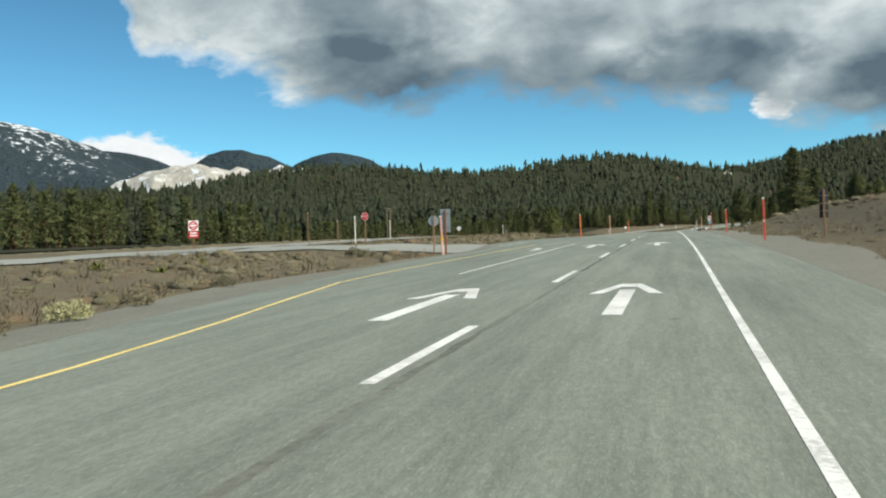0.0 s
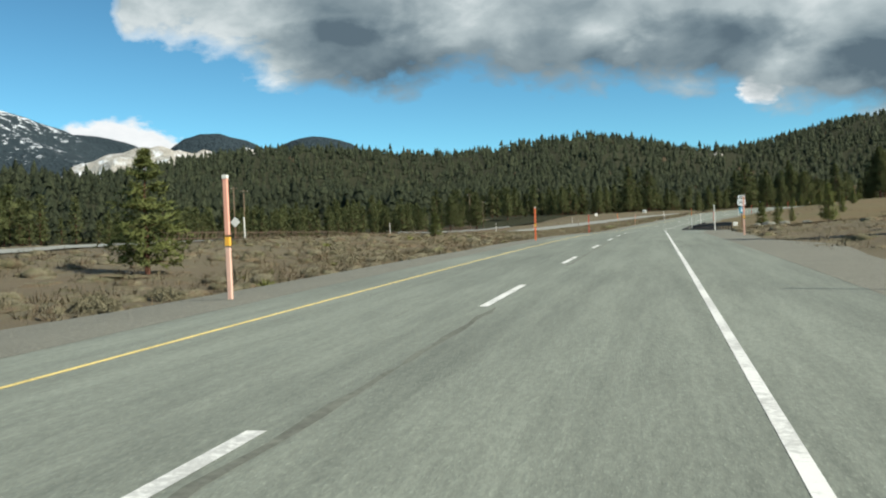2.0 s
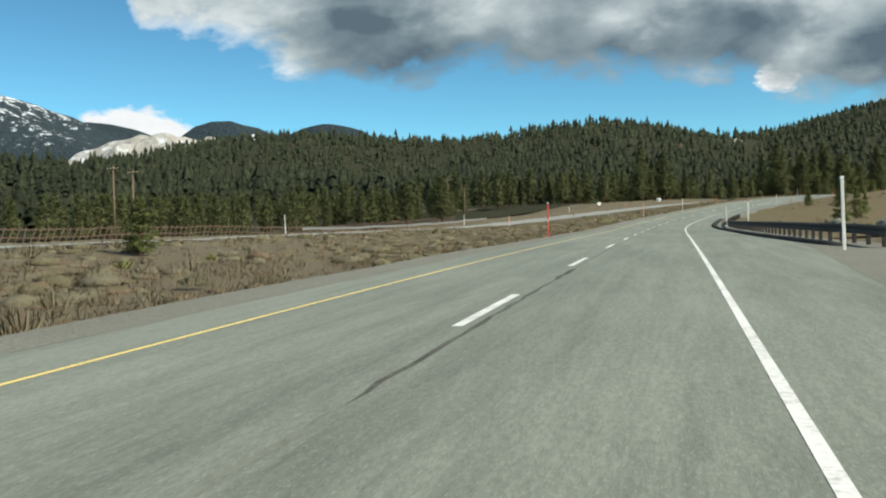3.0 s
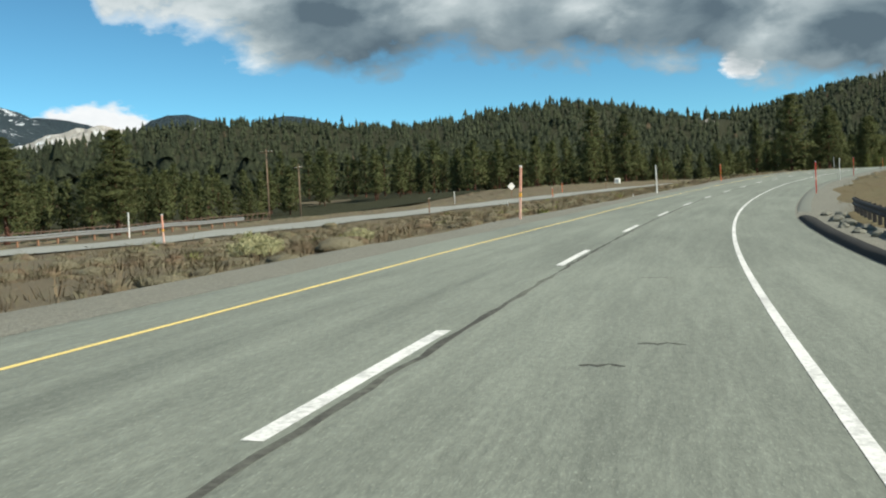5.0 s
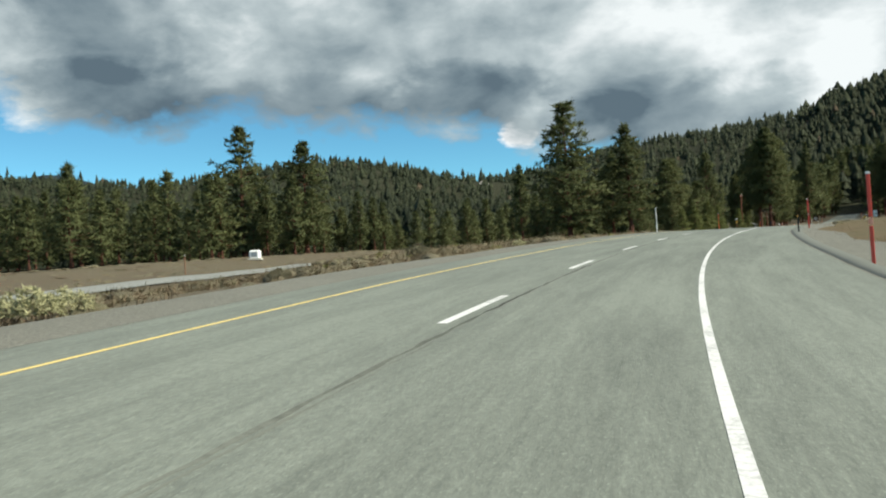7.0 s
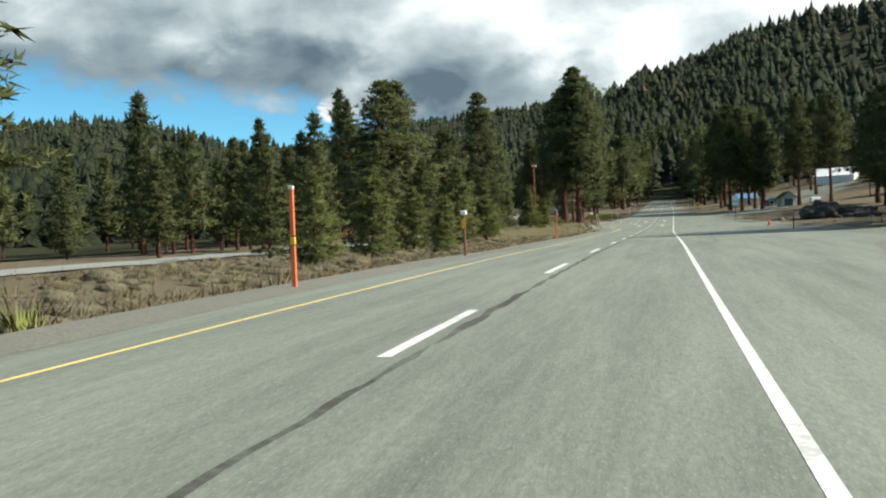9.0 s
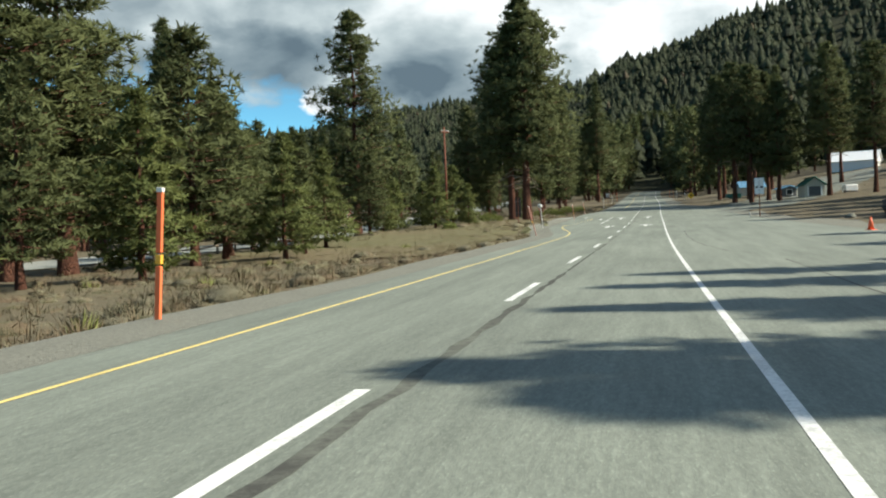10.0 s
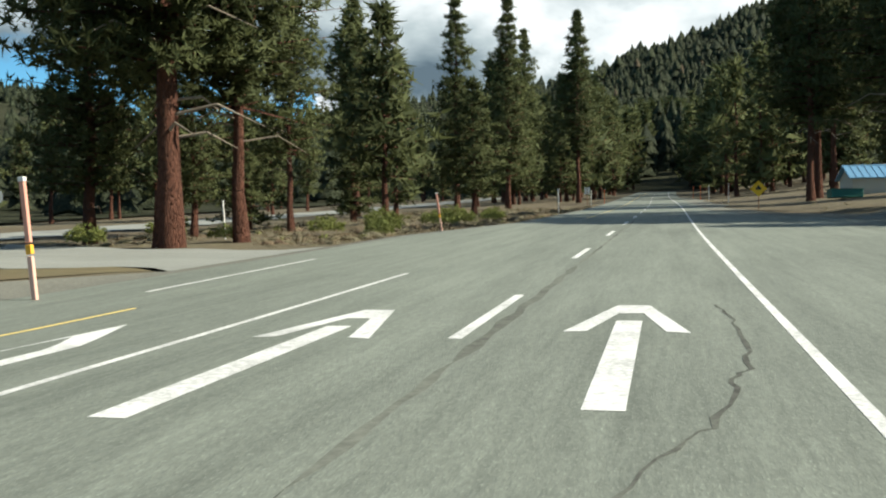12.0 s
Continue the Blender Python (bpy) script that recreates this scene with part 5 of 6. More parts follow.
def octagon_sign(s, u, h, r, back, label, turn=0.0):
    p, a = facing(s, u, turn)
    e = thing("stop_sign", p, a, label, "road sign")
    sign_post(e, h)
    pts = ring(8, r, 0, h - r, math.pi / 8)
    if back:
        part("panel", (plate(pts, 0.012, 0.06), "sign_back"), e, "bare metal back")
        part("bolt", (box((0.03, 0.02, 0.03), (0, 0.05, h - r * 0.5), 0.004), "steel"), e)
    else:
        pan = part("panel", (plate(pts, 0.012, -0.015), "sign_white"), e, "white border")
        part("face", (plate(ring(8, r * 0.92, 0, h - r, math.pi / 8), 0.004, -0.02), "sign_red"), pan, "red face")
        lettering("STOP", r * 0.72, pan, (0, -0.0235, h - r), "sign_white")
    return e


octagon_sign(39.5, -8.7, 1.68, 0.25, True, "octagonal stop sign on a timber post, seen from behind", 8)
octagon_sign(52.5, -16.4, 1.95, 0.24, False, "red octagonal stop sign at the crossover", 0)
octagon_sign(451.9, -13.5, 1.75, 0.22, True, "octagonal stop sign on a dark post, seen from behind", 30)


def wrong_way(s, u, h, turn=0.0):
    p, a = facing(s, u, turn)
    e = thing("no_entry_sign", p, a, "white and red no-entry sign above a red plate on timber", "road sign")
    sign_post(e, h - 0.1)
    w = 0.36
    top = part("panel", (plate([(-w, h - 2 * w), (w, h - 2 * w), (w, h), (-w, h)], 0.012, -0.015), "sign_white"), e, "white square panel")
    part("disc", (plate(ring(28, w * 0.9, 0, h - w), 0.004, -0.02), "sign_red"), top, "red disc")
    part("bar", (plate([(-w * 0.62, h - w - 0.06), (w * 0.62, h - w - 0.06), (w * 0.62, h - w + 0.06), (-w * 0.62, h - w + 0.06)], 0.003, -0.024), "sign_white"), top, "white bar")
    for z in (0.17, -0.17):
        part("writing_bar", (plate([(-w * 0.34, h - w + z - 0.03), (w * 0.34, h - w + z - 0.03), (w * 0.34, h - w + z + 0.03), (-w * 0.34, h - w + z + 0.03)], 0.003, -0.0235), "sign_white"), top)
    h2 = h - 2 * w - 0.03
    low = part("panel", (plate([(-w, h2 - 0.48), (w, h2 - 0.48), (w, h2), (-w, h2)], 0.012, -0.015), "sign_red"), e, "red rectangular panel")
    for z in (0.14, 0.32):
        part("writing_bar", (plate([(-w * 0.7, h2 - z - 0.045), (w * 0.7, h2 - z - 0.045), (w * 0.7, h2 - z + 0.045), (-w * 0.7, h2 - z + 0.045)], 0.003, -0.019), "sign_white"), low)
    return e


wrong_way(58.1, -31.1, 2.0, 12)
wrong_way(471.0, -36.0, 1.6, 25)


def board_back(s, u, h, w, ph, mat, label, post_mat="wood", turn=0.0, posts=1, gap=False, up=-0.02):
    p, a = facing(s, u, turn, up)
    e = thing("sign_board", p, a, label, "road sign")
    for i in range(posts):
        sign_post(e, h - 0.04, post_mat, 0.065, (i - (posts - 1) / 2) * w * 0.6, -0.03)
    if gap:
        half = (ph - 0.06) / 2
        for z in (h - half, h - ph):
            pan = part("panel", (plate([(-w / 2, z), (w / 2, z), (w / 2, z + half), (-w / 2, z + half)], 0.014, 0.0), mat), e)
            part("stiffener", (box((w * 0.9, 0.02, 0.03), (0, -0.012, z + half * 0.5), 0.003), "steel"), pan)
    else:
        pan = part("panel", (plate([(-w / 2, h - ph), (w / 2, h - ph), (w / 2, h), (-w / 2, h)], 0.014, 0.0), mat), e)
        for q in (0.2, 0.8):
            part("stiffener", (box((w * 0.94, 0.02, 0.03), (0, -0.012, h - ph * q), 0.003), "steel"), pan)
    return e


board_back(34.5, -6.9, 1.82, 0.4, 0.9, "sign_back", "grey metal sign panel on a brown post, seen from behind", "redwood", 5)
board_back(32.0, 6.5, 1.55, 0.27, 0.95, "sign_dark", "two grey-framed sign panels stacked on a dark post", "wood", 0, gap=True)
board_back(428.4, -8.1, 2.0, 0.42, 1.42, "sign_dark", "tall dark sign panel on a brown post, seen from behind", "redwood", 0)
board_back(530.0, -6.5, 1.9, 0.55, 0.7, "sign_white", "white rectangular road sign beside the road", "wood", 0)


def diamond(s, u, h, r, mat, label, back=False, turn=0.0):
    p, a = facing(s, u, turn)
    e = thing("warning_sign", p, a, label, "road sign")
    sign_post(e, h - r * 0.6, "wood", 0.05, 0, 0.035)
    c = h - r
    pts = [(0, c - r), (r, c), (0, c + r), (-r, c)]
    pan = part("panel", (plate(pts, 0.012, -0.005), mat), e, "diamond panel")
    if not back:
        k = r * 0.9
        part("symbol", (plate([(-k * 0.32, c - 0.06), (k * 0.32, c - 0.06), (k * 0.38, c + 0.05), (k * 0.16, c + 0.07), (k * 0.1, c + 0.18), (-k * 0.1, c + 0.18), (-k * 0.16, c + 0.07), (-k * 0.38, c + 0.05)], 0.003, -0.009), "black"), pan, "black symbol")
    return e


diamond(270.2, -28.0, 1.72, 0.42, "pole_white", "pale diamond warning sign seen from behind beside the far carriageway", True, 38)
diamond(138.1, -30.4, 1.85, 0.42, "pole_white", "pale diamond warning sign seen from behind at the forest edge", True)
diamond(488.6, 6.4, 1.62, 0.46, "sign_yellow", "yellow diamond warning sign with a black symbol", False)


def route_sign(s, u):
    p, a = facing(s, u, 0, -0.02)
    e = thing("route_sign", p, a, "white highway shield with a header plate and a blue plate below", "road sign")
    sign_post(e, 1.5, "wood", 0.05)
    h = 2.1
    head = part("header_plate", (plate([(-0.2, h - 0.18), (0.2, h - 0.18), (0.2, h), (-0.2, h)], 0.01, -0.012), "sign_white"), e)
    part("writing_bar", (plate([(-0.13, h - 0.12), (0.13, h - 0.12), (0.13, h - 0.06), (-0.13, h - 0.06)], 0.003, -0.016), "black"), head)
    z = h - 0.21
    shield = [(-0.24, z - 0.08), (-0.2, z - 0.02), (-0.12, z), (0, z - 0.03), (0.12, z), (0.2, z - 0.02), (0.24, z - 0.08), (0.23, z - 0.2), (0.26, z - 0.3), (0.2, z - 0.4), (0.0, z - 0.48), (-0.2, z - 0.4), (-0.26, z - 0.3), (-0.23, z - 0.2)]
    sh = part("shield", (plate(shield, 0.01, -0.012), "sign_white"), e, "white shield")
    lettering("395", 0.25, sh, (0, -0.017, z - 0.24), "black")
    blue = part("service_plate", (plate([(-0.14, h - 1.1), (0.14, h - 1.1), (0.14, h - 0.72), (-0.14, h - 0.72)], 0.01, -0.012), "sign_blue"), e, "blue plate")
    part("symbol", (plate([(-0.05, h - 1.02), (0.05, h - 1.02), (0.05, h - 0.82), (-0.05, h - 0.82)], 0.003, -0.016), "sign_white"), blue)


route_sign(131.5, 6.9)


def stacked_sign(s, u, turn=0.0):
    p, a = facing(s, u, turn)
    e = thing("road_sign", p, a, "white rectangular sign plates on a dark timber post by the driveway", "road sign")
    sign_post(e, 2.7, "wood", 0.07)
    for x in (-0.16, 0.16):
        part("panel", (plate([(x - 0.15, 1.55), (x + 0.15, 1.55), (x + 0.15, 2.7), (x - 0.15, 2.7)], 0.012, -0.012), "sign_white"), e, "white plate")
        part("writing_bar", (plate([(x - 0.08, 2.0), (x + 0.08, 2.0), (x + 0.08, 2.12), (x - 0.08, 2.12)], 0.003, -0.016), "black"), e)


stacked_sign(429.3, 9.0)


def mailbox(s, u):
    p, a = facing(s, u)
    e = thing("mailbox", p, a, "white metal box with a dark band on a red-brown timber post", "box on post")
    sign_post(e, 1.12, "redwood", 0.085, 0, 0)
    body = part("body", (box((0.3, 0.42, 0.24), (0, 0, 1.24), 0.04), "sign_white"), e, "white rounded box")
    part("band", (box((0.24, 0.01, 0.05), (0, -0.213, 1.22), 0.004), "black"), body, "dark band")
    part("plate", (box((0.12, 0.012, 0.26), (0, -0.045, 0.93), 0.004), "sign_red"), e, "red plate")


mailbox(435.8, -7.4)


def paddle(s, u):
    p, a = facing(s, u)
    e = thing("paddle_marker", p, a, "timber post with a white box and amber plate", "marker post")
    sign_post(e, 1.2, "wood", 0.06)
    part("panel", (plate([(-0.06, 0.75), (0.06, 0.75), (0.06, 1.0), (-0.06, 1.0)], 0.01, -0.012), "reflector"), e, "amber plate")
    part("box", (box((0.16, 0.12, 0.12), (0, 0.03, 1.16), 0.02), "sign_white"), e, "white box")


paddle(347.2, -3.35)


def white_cabinet(s, u):
    e = thing("roadside_cabinet", at(s, u, -0.03), -heading(s) + 0.4, "small white metal cabinet in the scrub by the far carriageway", "cabinet")
    body = part("body", (box((0.9, 0.7, 0.75), (0, 0, 0.42), 0.12), "sign_white"), e)
    part("door", (box((0.5, 0.02, 0.4), (0.0, -0.36, 0.45), 0.01), "sign_back"), body, "grey door")
    part("plinth", (box((1.1, 0.8, 0.12), (0, 0, 0.06), 0.01), "wall_pale"), e)


white_cabinet(315.1, -37.0)

# ---- guardrails ----
def guardrail(points, label, group, rail_mat, h=0.46, face=1):
    """A W-beam on posts along (s, u) points. face: the side to which the beam looks."""
    ss = [p[0] for p in points]
    e = thing("guardrail", at(ss[0], points[0][1]), 0, label, "guardrail", group)
    inv = e.matrix_basis.inverted()
    u_at = lambda s: float(np.interp(s, ss, [p[1] for p in points]))
    profile = [(0.0, -0.2), (0.04, -0.15), (0.04, -0.08), (0.0, -0.03), (0.0, 0.03), (0.04, 0.08), (0.04, 0.15), (0.0, 0.2)]
    n = int((ss[-1] - ss[0]) / 1.0) + 1
    verts, faces = [], []
    for i in range(n + 1):
        s = ss[0] + (ss[-1] - ss[0]) * i / n
        for o, z in profile:
            x, y = spot(s, u_at(s) + face * (o + 0.05))
            verts.append(inv @ Vector((float(x), float(y), float(land(s, u_at(s))) + h + z * 0.6)))
    k = len(profile)
    for i in range(n):
        for j in range(k - 1):
            a = i * k + j
            faces.append((a, a + 1, a + k + 1, a + k))
    me = finish("rail", verts, faces, rail_mat)
    rail = part("rail", me, e)
    m = rail.modifiers.new("thickness", "SOLIDIFY")
    m.thickness = 0.006
    s = ss[0] + 0.4
    post = None
    while s < ss[-1]:
        p = inv @ at(s, u_at(s), -0.05)
        if post is None:
            bm = box((0.09, 0.1, h + 0.18), (0, 0, (h + 0.18) / 2), 0.008)
            post = bpy.data.meshes.new("post")
            bm.to_mesh(post)
            bm.free()
            post.materials.append(MAT[rail_mat if rail_mat == "rust" else "wood"])
        ob = part("post", post, e)
        ob.matrix_basis = Matrix.Translation(p) @ Matrix.Rotation(-heading(s), 4, "Z")
        s += 1.25
    return e


g = guardrail([(129.8, 6.2), (136, 5.8), (146, 5.6), (170, 5.45), (186, 5.4), (200, 5.5), (213, 5.8)], "weathered W-beam guardrail on timber posts beside the asphalt, coloured dark for its shaded side", "guardrails", "rust", 0.36, -1)
inv = g.matrix_basis.inverted()
endp = part("end_plate", (box((0.26, 0.05, 0.24), (0, 0, 0), 0.02), "pole_white"), g, "white end plate")
endp.matrix_basis = Matrix.Translation(inv @ at(129.5, 6.35, 0.36))
guardrail([(184, -31.5), (214, -31.2), (234, -31.9)], "grey steel guardrail beyond the opposite carriageway", "guardrails", "steel", 0.4, 1)

def asphalt_dike(s0, s1, h, mat, label):
    """A rounded kerb of asphalt along the outer shoulder."""
    profile = [(0.0, 0.0), (0.05, 0.75), (0.13, 1.0), (0.25, 0.95), (0.40, 0.45), (0.55, -0.4)]
    ss = np.arange(s0, s1, 0.8)
    verts, faces, k = [], [], len(profile)
    for i, s in enumerate(ss):
        ends = min(1.0, (s - s0) / 1.5 + 0.1, (s1 - s) / 1.5)
        worn = 1 + 0.12 * math.sin(s * 1.9) * math.sin(s * 0.7)
        for o, z in profile:
            u = float(dike_u(s)) + o
            x, y = spot(s, u)
            verts.append((float(x), float(y), float(deck(s, u)) + z * h * ends * worn - 0.004))
        if i:
            for j in range(k - 1):
                a = i * k + j
                faces.append((a - k, a - k + 1, a + 1, a))
    return tagged(part("asphalt_dike", finish("asphalt_dike", verts, faces, mat, True)), label, "kerb", kind="structure")


asphalt_dike(131, 210, 0.11, "dike", "low asphalt dike at the foot of the guardrail, black for asphalt and shade")
asphalt_dike(213, 306, 0.05, "shoulder", "low grey asphalt dike along the outer shoulder of the bend")

# ---- snow fence behind the far carriageway ----
def snow_fence(s0, s1, u0, label):
    e = thing("snow_fence", at(s0, u0), 0, label, "fence")
    inv = e.matrix_basis.inverted()
    rng = random.Random(3)
    n = int((s1 - s0) / 0.8)
    slat = bpy.data.meshes.new("slat")
    bm = box((0.06, 0.045, 1.35), (0, 0, 0.62), 0.006)
    bm.to_mesh(bm_me := slat)
    bm.free()
    slat.materials.append(MAT["old_board"])
    for i in range(n):
        s = s0 + (s1 - s0) * i / n
        ob = part("slat", slat, e)
        ob.matrix_basis = Matrix.Translation(inv @ at(s, u0 - (i / n) * 3)) @ Matrix.Rotation(-heading(s) + 1.57, 4, "Z") @ pose(0, 0, 0, rng.uniform(-4, 4), 28 + rng.uniform(-6, 6), 0)
    verts, faces = [], []
    for k, z in enumerate((0.35, 0.95)):
        for i in range(n + 1):
            s = s0 + (s1 - s0) * i / n
            p = inv @ at(s, u0 - (i / n) * 3 - 0.1, z)
            b = len(verts)
            verts += [p, p + Vector((0, 0, 0.06))]
            if i:
                faces.append((b - 2, b, b + 1, b - 1))
    rail = part("rail", finish("rail", verts, faces, "old_board"), e)
    rail.modifiers.new("thickness", "SOLIDIFY").thickness = 0.04


snow_fence(150, 212, -44.0, "long leaning fence of weathered red-brown boards at the forest edge")
snow_fence(216, 262, -50.0, "leaning fence of weathered red-brown boards before the forest")


def rail_fence(s0, s1, u, label):
    e = thing("rail_fence", at(s0, u), 0, label, "fence")
    inv = e.matrix_basis.inverted()
    n = int((s1 - s0) / 2)
    pts = [inv @ at(s0 + (s1 - s0) * i / n, u) for i in range(n + 1)]
    for p in pts:
        part("post", (rod(0.06, 0.055, 1.0, 7, p - Vector((0, 0, 0.1))), "deadwood"), e)
    for a, b in zip(pts, pts[1:]):
        for z in (0.35, 0.7):
            v, f, m2 = [], [], []
            limb(v, f, m2, a + Vector((0, 0, z)), b + Vector((0, 0, z + 0.03)), 0.04, 0.04, 0, 6)
            part("rail", finish("rail", v, f, "deadwood"), e)


rail_fence(398, 416, -20.0, "pale split-rail fence among the pines")

# ---- utility poles ----
def utility_pole(s, u, h, label, arm=1.6, mat="pole_wood", turn=0.0, r=0.1):
    e = thing("utility_pole", at(s, u, -0.1), -heading(s) + turn, label, "utility pole", "utility poles")
    part("pole", (rod(r, r * 0.65, h, 9), mat), e)
    if arm:
        part("cross_arm", (box((arm, 0.07, 0.09), (0, -0.08, h - 0.35), 0.01), mat), e)
        for x in (-0.45, -0.2, 0.2, 0.45):
            part("insulator", (rod(0.025, 0.018, 0.1, 7, (x * arm, -0.08, h - 0.3)), "sign_white"), e)


utility_pole(199.2, -64.9, 9.0, "tall timber utility pole with a cross-arm before the forest")
utility_pole(203.5, -66.2, 9.0, "tall timber utility pole with a cross-arm before the forest")
utility_pole(266.2, -57.5, 8.6, "timber utility pole with a cross-arm at the forest edge", 2.0)
utility_pole(270.0, -56.5, 6.6, "timber utility pole with a cross-arm at the forest edge", 1.2)
utility_pole(424.0, -12.5, 7.2, "red-brown timber utility pole with a short cross-arm", 0.7, "redwood", 0.9, 0.085)
utility_pole(472.0, 31.0, 8.5, "slim dark timber utility pole between the pines", 0.0, "pole_wood")

# ---- houses ----
def gable_house(s, u, w, d, wall_h, rise, turn, wall, roof, label, door=None, windows=2, up=0.0):
    e = thing("house", at(s, u, up), -heading(s) + radians(turn), label, "house")
    part("wall", (box((w, d, wall_h + 0.6), (0, 0, (wall_h - 0.6) / 2)), wall), e)
    gab = plate([(-w / 2, wall_h), (w / 2, wall_h), (0, wall_h + rise)], d - 0.02, -d / 2 + 0.01)
    part("gable", (gab, wall), e)
    ang = math.atan2(rise, w / 2)
    l = math.hypot(rise, w / 2) + 0.35
    for sg in (-1, 1):
        bm = box((l, d + 0.6, 0.09), (0, 0, 0), 0.01)
        bmesh.ops.rotate(bm, verts=bm.verts, matrix=Matrix.Rotation(sg * ang, 3, "Y"))
        bmesh.ops.translate(bm, vec=(sg * (w / 4 + 0.06), 0, wall_h + rise / 2 + 0.02), verts=bm.verts)
        rf = part("roof", (bm, roof), e)
        n = int((d + 0.6) / 0.5)
        for i in range(n + 1):
            bm = box((l * 0.99, 0.03, 0.04), (0, 0, 0))
            bmesh.ops.rotate(bm, verts=bm.verts, matrix=Matrix.Rotation(sg * ang, 3, "Y"))
            y = -(d + 0.6) / 2 + (d + 0.6) * i / n
            bmesh.ops.translate(bm, vec=(sg * (w / 4 + 0.06) + sg * math.sin(ang) * 0.06, y * 0.98, wall_h + rise / 2 + 0.02 + math.cos(ang) * 0.06), verts=bm.verts)
            part("seam", (bm, roof), rf)
    if door:
        dw, dh = door
        fr = part("door", (box((dw, 0.08, dh), (0, -d / 2 - 0.02, dh / 2), 0.01), "wall_dark"), e, "dark wide door")
        for x in (-dw / 2 - 0.08, dw / 2 + 0.08):
            part("frame", (box((0.14, 0.12, dh + 0.1), (x, -d / 2 - 0.03, dh / 2), 0.01), "sign_white"), fr, "white trim")
    for i in range(windows):
        x = (i - (windows - 1) / 2) * (w / max(1, windows)) if not door else (-w / 2 + 0.45 if i else w / 2 - 0.45)
        y = -d / 2 - 0.03
        if door:
            continue
        wn = part("window", (box((0.8, 0.06, 0.75), (x, y, wall_h * 0.55), 0.01), "sign_white"), e, "white frame")
        part("pane", (box((0.66, 0.02, 0.6), (x, y - 0.035, wall_h * 0.55)), "glass"), wn, "dark glass")
    return e


gable_house(473.5, 19.3, 2.2, 2.6, 1.25, 0.8, 8, "wall_pale", "roof_green", "small pale garage with a green metal gable roof", (1.3, 1.05), 0)
gable_house(542.0, 38.2, 6.0, 8.0, 1.3, 1.75, 70, "sign_white", "roof_white", "long white house with a white metal roof up the slope", None, 3, 0.1)
gable_house(506.0, 15.8, 3.0, 3.4, 1.05, 0.85, 96, "wall_pale", "roof_blue", "low pale building with a blue ribbed metal roof", None, 2)
gable_house(480.0, 17.4, 1.8, 1.6, 1.0, 0.3, 20, "wall_dark", "roof_blue", "small dark shed with a blue roof beside the garage", None, 1)


def tank(s, u):
    e = thing("storage_tank", at(s, u, -0.02), -heading(s) + 0.3, "white storage box on the ground beside the garage", "tank")
    part("body", (box((1.5, 0.8, 0.75), (0, 0, 0.45), 0.08), "sign_white"), e)
    for x in (-0.55, 0.55):
        part("skid", (box((0.12, 0.8, 0.14), (x, 0, 0.06), 0.01), "wall_dark"), e)


tank(472.0, 23.2)


def skip_box(s, u):
    e = thing("skip", at(s, u, -0.02), -heading(s) + 0.2, "low green metal container beside the blue-roofed building", "container")
    part("body", (box((2.0, 1.0, 0.55), (0, 0, 0.33), 0.05), "roof_green"), e)
    part("rim", (box((2.08, 1.08, 0.06), (0, 0, 0.62), 0.01), "roof_green"), e)


skip_box(498.0, 12.6)


def cone(s, u):
    e = thing("traffic_cone", at(s, u, -0.01), 0.2, "small orange traffic cone standing on the dirt", "traffic cone")
    part("base", (box((0.3, 0.3, 0.035), (0, 0, 0.02), 0.01), "cone"), e)
    part("body", (rod(0.12, 0.03, 0.44, 14, (0, 0, 0.035)), "cone"), e)
    part("band", (rod(0.088, 0.066, 0.1, 14, (0, 0, 0.19)), "sign_white"), e, "white band")


cone(397.0, 9.4)


def dirt_mound(s, u, w, h, seed, label):
    bm = bmesh.new()
    bmesh.ops.create_icosphere(bm, subdivisions=5, radius=1)
    for v in bm.verts:
        n = noise.noise(v.co * 1.7 + Vector((seed, 0, 0))) * 0.24 + noise.noise(v.co * 4 + Vector((seed, 0, 0))) * 0.12 + noise.noise(v.co * 11) * 0.09 + noise.noise(v.co * 23) * 0.06
        v.co = Vector((v.co.x * w * (1 + n), v.co.y * w * 0.7 * (1 + n), max(-0.2, v.co.z) * h * (1 + n * 1.4)))
    for f in bm.faces:
        f.smooth = True
    ob = part("dirt_mound", (bm, "heap"))
    ob.location = at(s, u, -0.1)
    ob.rotation_euler = (0, 0, seed)
    tagged(ob, label, "dirt mound", "dirt mounds")


dirt_mound(414.0, 15.8, 2.9, 1.45, 1.0, "dark heap of dug earth and roots beside the asphalt apron")
dirt_mound(419.0, 19.0, 2.8, 1.0, 2.3, "dark heap of dug earth on the bare ground")
dirt_mound(410.0, 18.3, 2.2, 0.55, 4.1, "low spread heap of dark earth")


def boulder(s, u, r, seed, label):
    bm = bmesh.new()
    bmesh.ops.create_icosphere(bm, subdivisions=3, radius=1)
    for v in bm.verts:
        n = noise.noise(v.co * 1.3 + Vector((seed, 3, 0))) * 0.4 + noise.noise(v.co * 4 + Vector((seed, 0, 0))) * 0.12
        v.co = Vector((v.co.x * r * (1 + n), v.co.y * r * 0.8 * (1 + n), v.co.z * r * 0.6 * (1 + n)))
    ob = part("boulder", (bm, "gravel"))
    ob.location = at(s, u, r * 0.2)
    tagged(ob, label, "boulder", "boulders")


